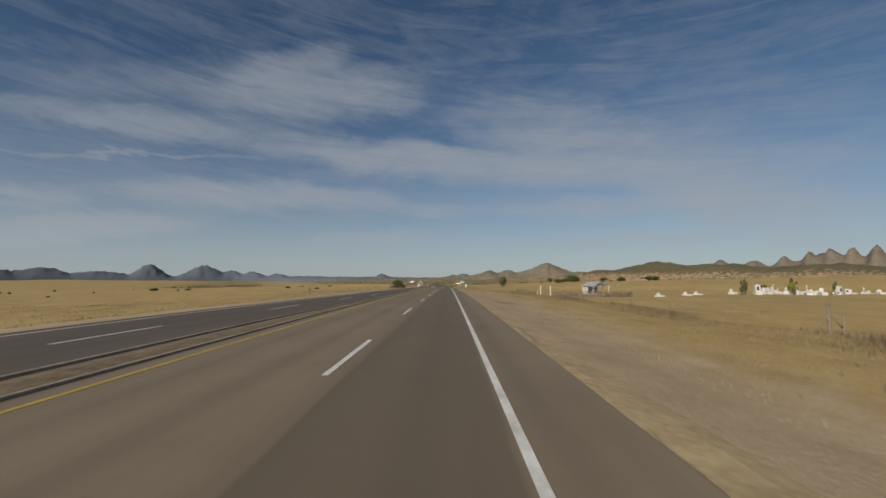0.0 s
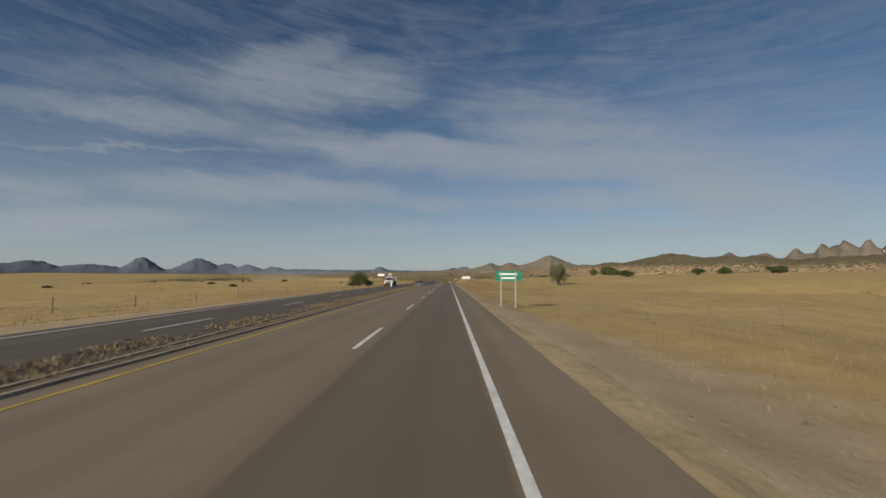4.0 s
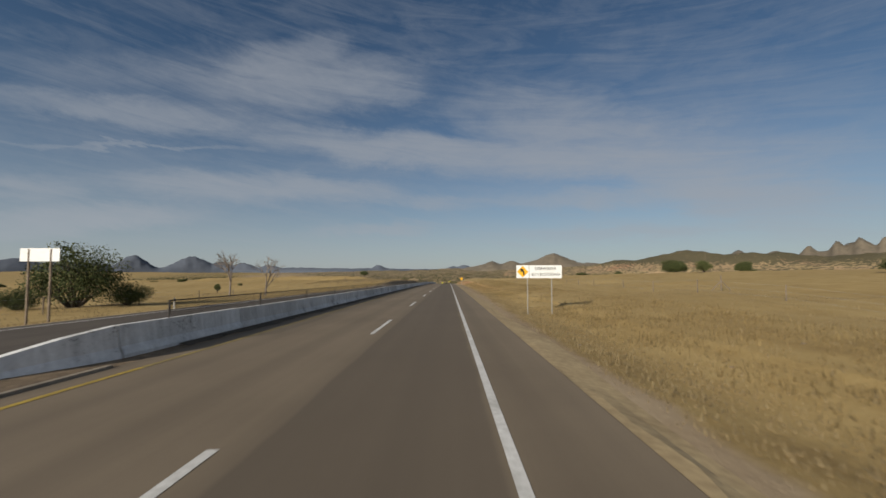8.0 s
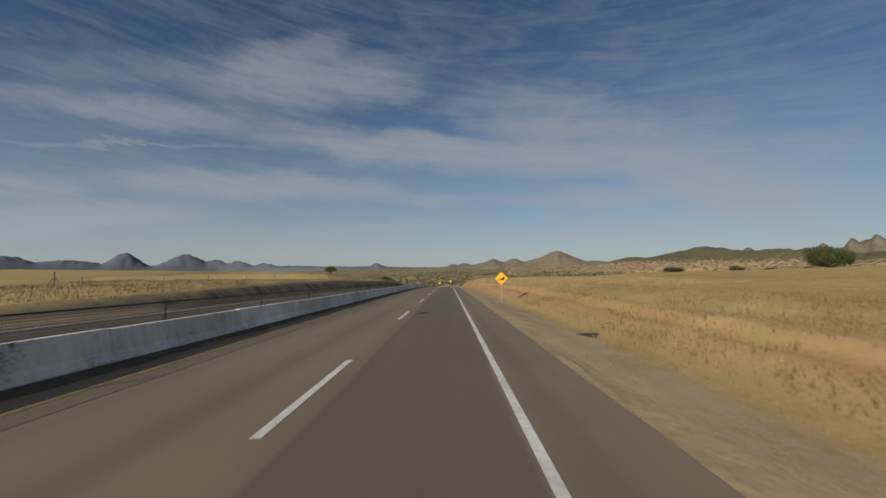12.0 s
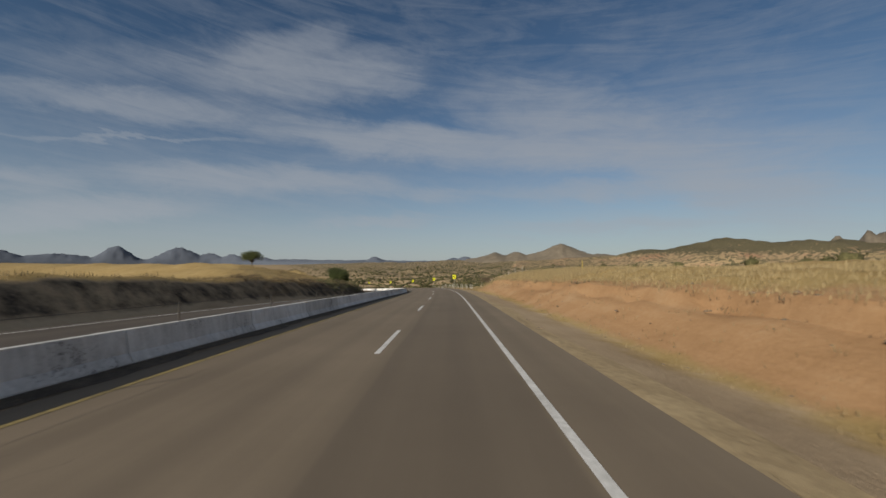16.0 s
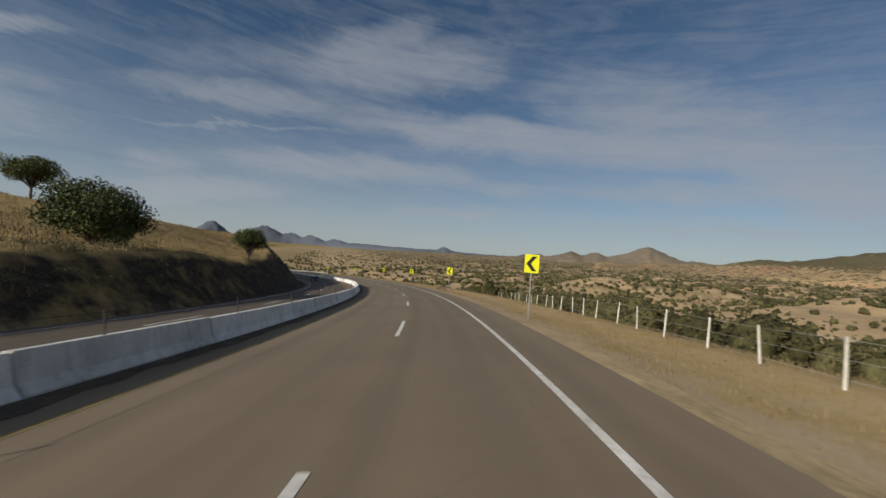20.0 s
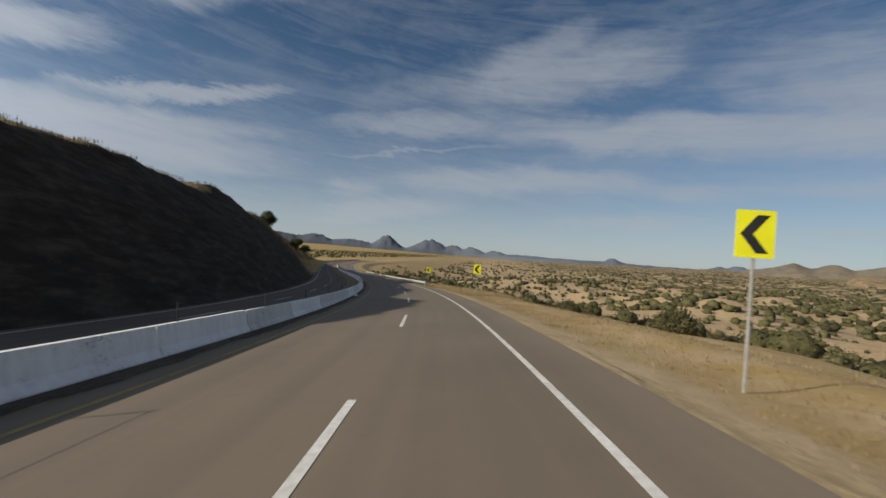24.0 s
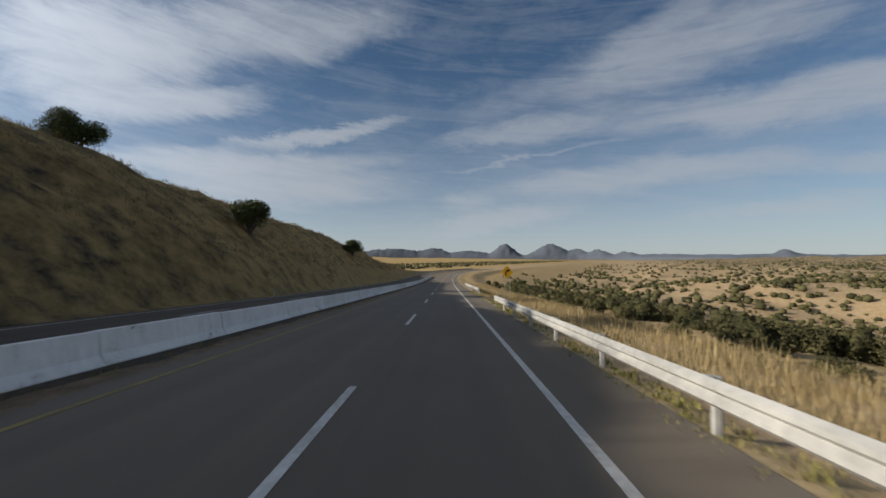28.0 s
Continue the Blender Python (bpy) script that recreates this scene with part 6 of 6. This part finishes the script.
# ---- grass ----
def grass(name, label, n, s0, s1, l0, l1, h0, h1, mat, blades=6, patch=0.0, spread=0.12, power=1.0, width=0.022, up=None):
    x, y, z, ss, ll = scatter(n, s0, s1, l0, l1, power)
    bare = land(x, y, ss, ll)[1]
    keep = (bare[:, 2] < rng.uniform(0.3, 1.0, n)) & (bare[:, 1] < rng.uniform(0.3, 1.3, n)) & (bare[:, 0] < rng.uniform(0.15, 1.0, n))
    if up is not None:
        keep = np.ones(n, bool)
        z = along(ss, ll, up)[2]
    keep &= wave(x, y, 7, 15) * 0.6 + wave(x, y, 24, 16) * 0.6 + rng.uniform(-0.5, 0.5, n) > patch
    x, y, z = x[keep], y[keep], z[keep]
    m = len(x) * blades
    bx, by, bz = [np.repeat(v, blades) for v in (x, y, z)]
    bx, by = bx + rng.normal(0, spread, m), by + rng.normal(0, spread, m)
    h = np.repeat(rng.uniform(h0, h1, len(x)), blades) * rng.uniform(0.6, 1.15, m)
    a, lean = rng.uniform(0, math.tau, m), rng.uniform(0.05, 0.5, m) * h
    w = width * rng.uniform(0.7, 1.5, m)
    dx, dy = np.cos(a), np.sin(a)
    base = np.stack([bx, by, bz - 0.04], 1)
    side = np.stack([-dy * w, dx * w, np.zeros(m)], 1)
    tip = np.stack([bx + dx * lean, by + dy * lean, bz + h], 1)
    mid = base * 0.45 + tip * 0.55 + np.stack([-dx * lean * 0.2, -dy * lean * 0.2, np.zeros(m)], 1)
    v = np.stack([base - side, base + side, mid + side * 0.7, tip, mid - side * 0.7], 1).reshape(-1, 3)
    if h1 < 0.3:
        v = np.stack([base - side * 1.2, base + side * 1.2, tip], 1).reshape(-1, 3)
        return tagged(new(name, raw_mesh(name, v, np.arange(m * 3).reshape(-1, 3), mat)), label, "grass", kind="stuff")
    i = np.arange(m)[:, None] * 5
    f = np.concatenate([i + np.array([[0, 1, 2]]), i + np.array([[0, 2, 4]]), i + np.array([[4, 2, 3]])])
    return tagged(new(name, raw_mesh(name, v, f, mat)), label, "grass", kind="stuff")


grass("grass", "short dry golden grass on the roadside field", 46000, -10, 560, 8.6, 38, 0.05, 0.17, GRASS_DRY, 5, -2.5, 0.3, 1.35, 0.011)
grass("grass", "rough dry grass at the edge of the asphalt", 9000, 150, 300, 5.9, 9.5, 0.04, 0.13, GRASS_DRY, 6, -2.5, 0.25, 1.0, 0.014)
grass("grass", "dry pale grass along the top of the cutting", 26000, 385, 545, 12.2, 30, 0.10, 0.29, GRASS_TALL, 8, -2.5, 0.5, 1.3, 0.009)
grass("grass", "ochre grass standing on the roadside bank", 11000, 205, 400, 9.6, 19, 0.08, 0.29, GRASS_OCHRE, 7, -0.1, 0.45, 1.2, 0.012)
grass("grass", "straw tufts at the edge of the asphalt above the valley", 16000, 545, 770, 5.7, 15, 0.03, 0.11, GRASS_DRY, 7, -2.5, 0.4, 1.0, 0.010)
# dark stalks give the roots and also the shade line under the overhanging lip
grass("grass", "dark roots and weeds that also stand in for shade under the cutting's lip", 1500, 400, 530, 11.2, 12.2, 0.06, 0.24, BUSH_BROWN, 6, 0.1, 0.12, 1.0, 0.014)
grass("grass", "tall pale grass on the end of the cut bank", 10000, 500, 566, 11.4, 26, 0.25, 0.6, GRASS_TALL, 8, -1.4, 0.5, 1.0, 0.008)
grass("grass", "dry grass tufts on the fill slope", 24000, 535, 1000, 6.6, 30, 0.05, 0.16, GRASS_DRY, 6, -2.5, 0.4, 1.3, 0.011)
grass("grass", "tall pale reeds and grass behind the guardrail", 9000, 744, 790, 6.9, 13.5, 0.25, 0.62, GRASS_TALL, 8, -1.3, 0.42, 1.1, 0.0075)
grass("grass", "patchy tall weeds and grass behind the guardrail", 9000, 786, 930, 6.7, 12.5, 0.25, 0.6, GRASS_TALL, 8, -0.4, 0.38, 1.1, 0.0085)
grass("grass", "golden grass beyond the opposite carriageway", 13000, 0, 560, -40, -17.0, 0.06, 0.2, GRASS_DRY, 6, -1.2, 0.3, 1.0, 0.013)
grass("grass", "tall grass along the low bank and rock crest", 16000, 370, 720, -46, -18.2, 0.2, 0.5, GRASS_DRY, 6, -0.9, 0.25, 1.5, 0.016)
grass("grass", "dry grass covering the hillside", 22000, 690, 1000, -52, -22, 0.2, 0.5, GRASS_DRY, 6, -0.9, 0.25, 1.0, 0.02)
grass("grass", "low weeds in the narrow median", 2600, 0, 110, -5.4, -4.95, 0.03, 0.09, GRASS_DRY, 6, -0.2, 0.08, 1.0, 0.012, up=0.0)
grass("grass", "green weeds at the foot of the barrier", 1800, 690, 980, -5.75, -5.25, 0.05, 0.18, GRASS_GREEN, 6, 0.1, 0.07, 1.0, 0.014, up=0.0)
grass("grass", "greenish weeds under the guardrail", 3600, 760, 900, 4.95, 5.9, 0.03, 0.12, GRASS_GREEN, 6, -0.1, 0.08, 1.0, 0.014, up=-0.02)


grass("grass", "dry weeds grown over the fieldstone wall", 2600, 80, 128, 21.8, 25.0, 0.2, 0.55, GRASS_DRY, 8, -2.5, 0.2, 1.0, 0.018)
grass("grass", "dark dry stalks among the tumbled stones", 1500, 80, 128, 21.8, 24.8, 0.2, 0.5, BUSH_BROWN, 7, -0.6, 0.2, 1.0, 0.012)
grass("grass", "rough weedy strip along the field", 7000, -10, 120, 17, 26, 0.12, 0.38, GRASS_DRY, 7, -0.4, 0.35, 1.0, 0.010)
grass("grass", "dark olive weeds in clumps along the fence", 2600, -10, 84, 19.5, 25, 0.25, 0.6, BUSH_BROWN, 9, 0.35, 0.3, 1.0, 0.010)
grass("grass", "brown weeds scattered over the wide verge", 2200, -10, 240, 8, 24, 0.06, 0.22, BUSH_BROWN, 6, 0.15, 0.2, 1.0, 0.012)
grass("grass", "dry weeds along the gravel median", 4200, 110, 240, -7.6, -5.1, 0.03, 0.12, GRASS_DRY, 6, -0.3, 0.15, 1.0, 0.014, up=0.03)
grass("grass", "dark dead weeds along the gravel median", 2200, 110, 240, -7.6, -5.1, 0.03, 0.12, BUSH_BROWN, 6, -0.1, 0.12, 1.0, 0.012, up=0.03)
grass("grass", "brown weeds and litter at the foot of the barrier", 5200, 245, 740, -5.42, -5.12, 0.03, 0.10, BUSH_BROWN, 5, 0.0, 0.05, 1.0, 0.012, up=0.0)


grass("grass", "golden grass on the shelf above the bank", 9000, 480, 650, -60, -20, 0.15, 0.45, GRASS_DRY, 6, -0.6, 0.25, 1.0, 0.02)


# ---- loose stones and litter on the verges ----
x, y, z, ss, ll = scatter(900, 0, 900, 5.6, 15, 1.3)
cubes = []
for k in range(4):
    me = lump_mesh(400 + k, 0.65)
    vv = np.array([v.co[:] for v in me.vertices])
    cubes.append((vv, np.array([p.vertices[:] for p in me.polygons])))
ob = cover("gravel", "loose pale stones strewn along the verge", cubes, x, y, z + 0.08, rng.uniform(0.05, 0.18, len(x)), STONE)
x, y, z, ss, ll = scatter(500, 400, 545, 8.0, 14.0, 1.0)
ob = cover("gravel", "pebbles weathering out of the red cut bank", cubes, x, y, z + 0.08, rng.uniform(0.05, 0.16, len(x)), STONE)
for s, lat, w in ((652, 9.7, 0.9), (650, 8.2, 0.5), (656.5, 10.2, 0.55)):
    b = bmesh.new()
    box(b, 0, 0, -0.2, w, w * 0.6, 0.62, 0.04)
    ob = new("culvert_block", linked(b, "culvert_block", STONE))
    ob.matrix_basis = at(s, lat, 12)
    tagged(ob, "weathered brown stone culvert block on the verge", "stone block", "culvert blocks")


for s, lat, size in ((737.5, -5.15, 0.55), (738.6, -5.3, 0.4), (736.9, -5.05, 0.28), (700.4, -5.1, 0.3)):
    ob = new("concrete_lump", lump_mesh(int(s * 10), 0.7, CONCRETE, 2))
    ob.matrix_basis = Matrix.Translation(road_point(s, lat, 0.1)) @ Matrix.Rotation(s, 4, "Z") @ Matrix.Diagonal((size * 1.4, size, size * 0.8, 1))
    tagged(ob, "broken white concrete lump fallen at the barrier's foot", "rubble", "barrier rubble")


# ---- tar patches and tyre scraps on the asphalt ----
def tar_patch(s, lat, length, width, seed, tilt=0.0):
    r = random.Random(seed)
    n = 22
    pts = []
    for k in range(n):
        a = math.tau * k / n
        q = r.uniform(0.5, 1.15)
        pts.append((s + math.sin(a) * length / 2 * q, lat + math.cos(a) * width / 2 * q + tilt * math.sin(a)))
    vs = [road_point(p, l, 0.005) for p, l in pts]
    me = mesh_from("tar_patch", vs, [tuple(range(n))], TAR)
    tagged(new("tar_patch", me), "dark fresh tar patch on the worn asphalt", "road patch", "tar patches", "structure")


for k, (s, lat, ln, w, tl) in enumerate(((331.3, 0.82, 5.9, 0.42, -0.00), (327.3, 0.77, 0.8, 0.28, 0), (343, 0.8, 1.8, 0.3, 0.05), (372.5, 1.0, 1.1, 1.0, 0), (383, 0.3, 0.8, 0.5, 0), (430.0, 0.9, 1.0, 0.6, 0))):
    tar_patch(s, lat, ln, w, 500 + k, tl)
tar_patch(168.8, 3.05, 0.9, 0.8, 511, 0.0)


def verge_stain(s, lat, length, width, seed):
    """A dark stain that lies on the uneven verge."""
    r = random.Random(seed)
    n = 18
    rim = [(math.sin(math.tau * k / n) * length / 2 * r.uniform(0.6, 1.15), math.cos(math.tau * k / n) * width / 2 * r.uniform(0.6, 1.15)) for k in range(n)]
    vs = [on_ground(s, lat, -0.03)]
    for f in (0.4, 0.75, 1.0):
        vs += [on_ground(s + a * f, lat + b * f, -0.03) for a, b in rim]
    fs = [(0, 1 + k, 1 + (k + 1) % n) for k in range(n)]
    for ring in (0, 1):
        fs += [(1 + ring * n + k, 1 + (ring + 1) * n + k, 1 + (ring + 1) * n + (k + 1) % n, 1 + ring * n + (k + 1) % n) for k in range(n)]
    tagged(new("verge_stain", mesh_from("verge_stain", vs, fs, DARK_BROWN)), "dark oily stain on the bare earth verge", "stain", "verge stains", "structure")


for k, (s, lat, ln, w) in enumerate(((44.0, 8.6, 1.1, 3.2), (366.0, 8.4, 1.3, 1.0), (345.0, 8.8, 1.8, 0.9), (170.6, 8.3, 0.8, 1.6))):
    verge_stain(s, lat, ln, w, 520 + k)
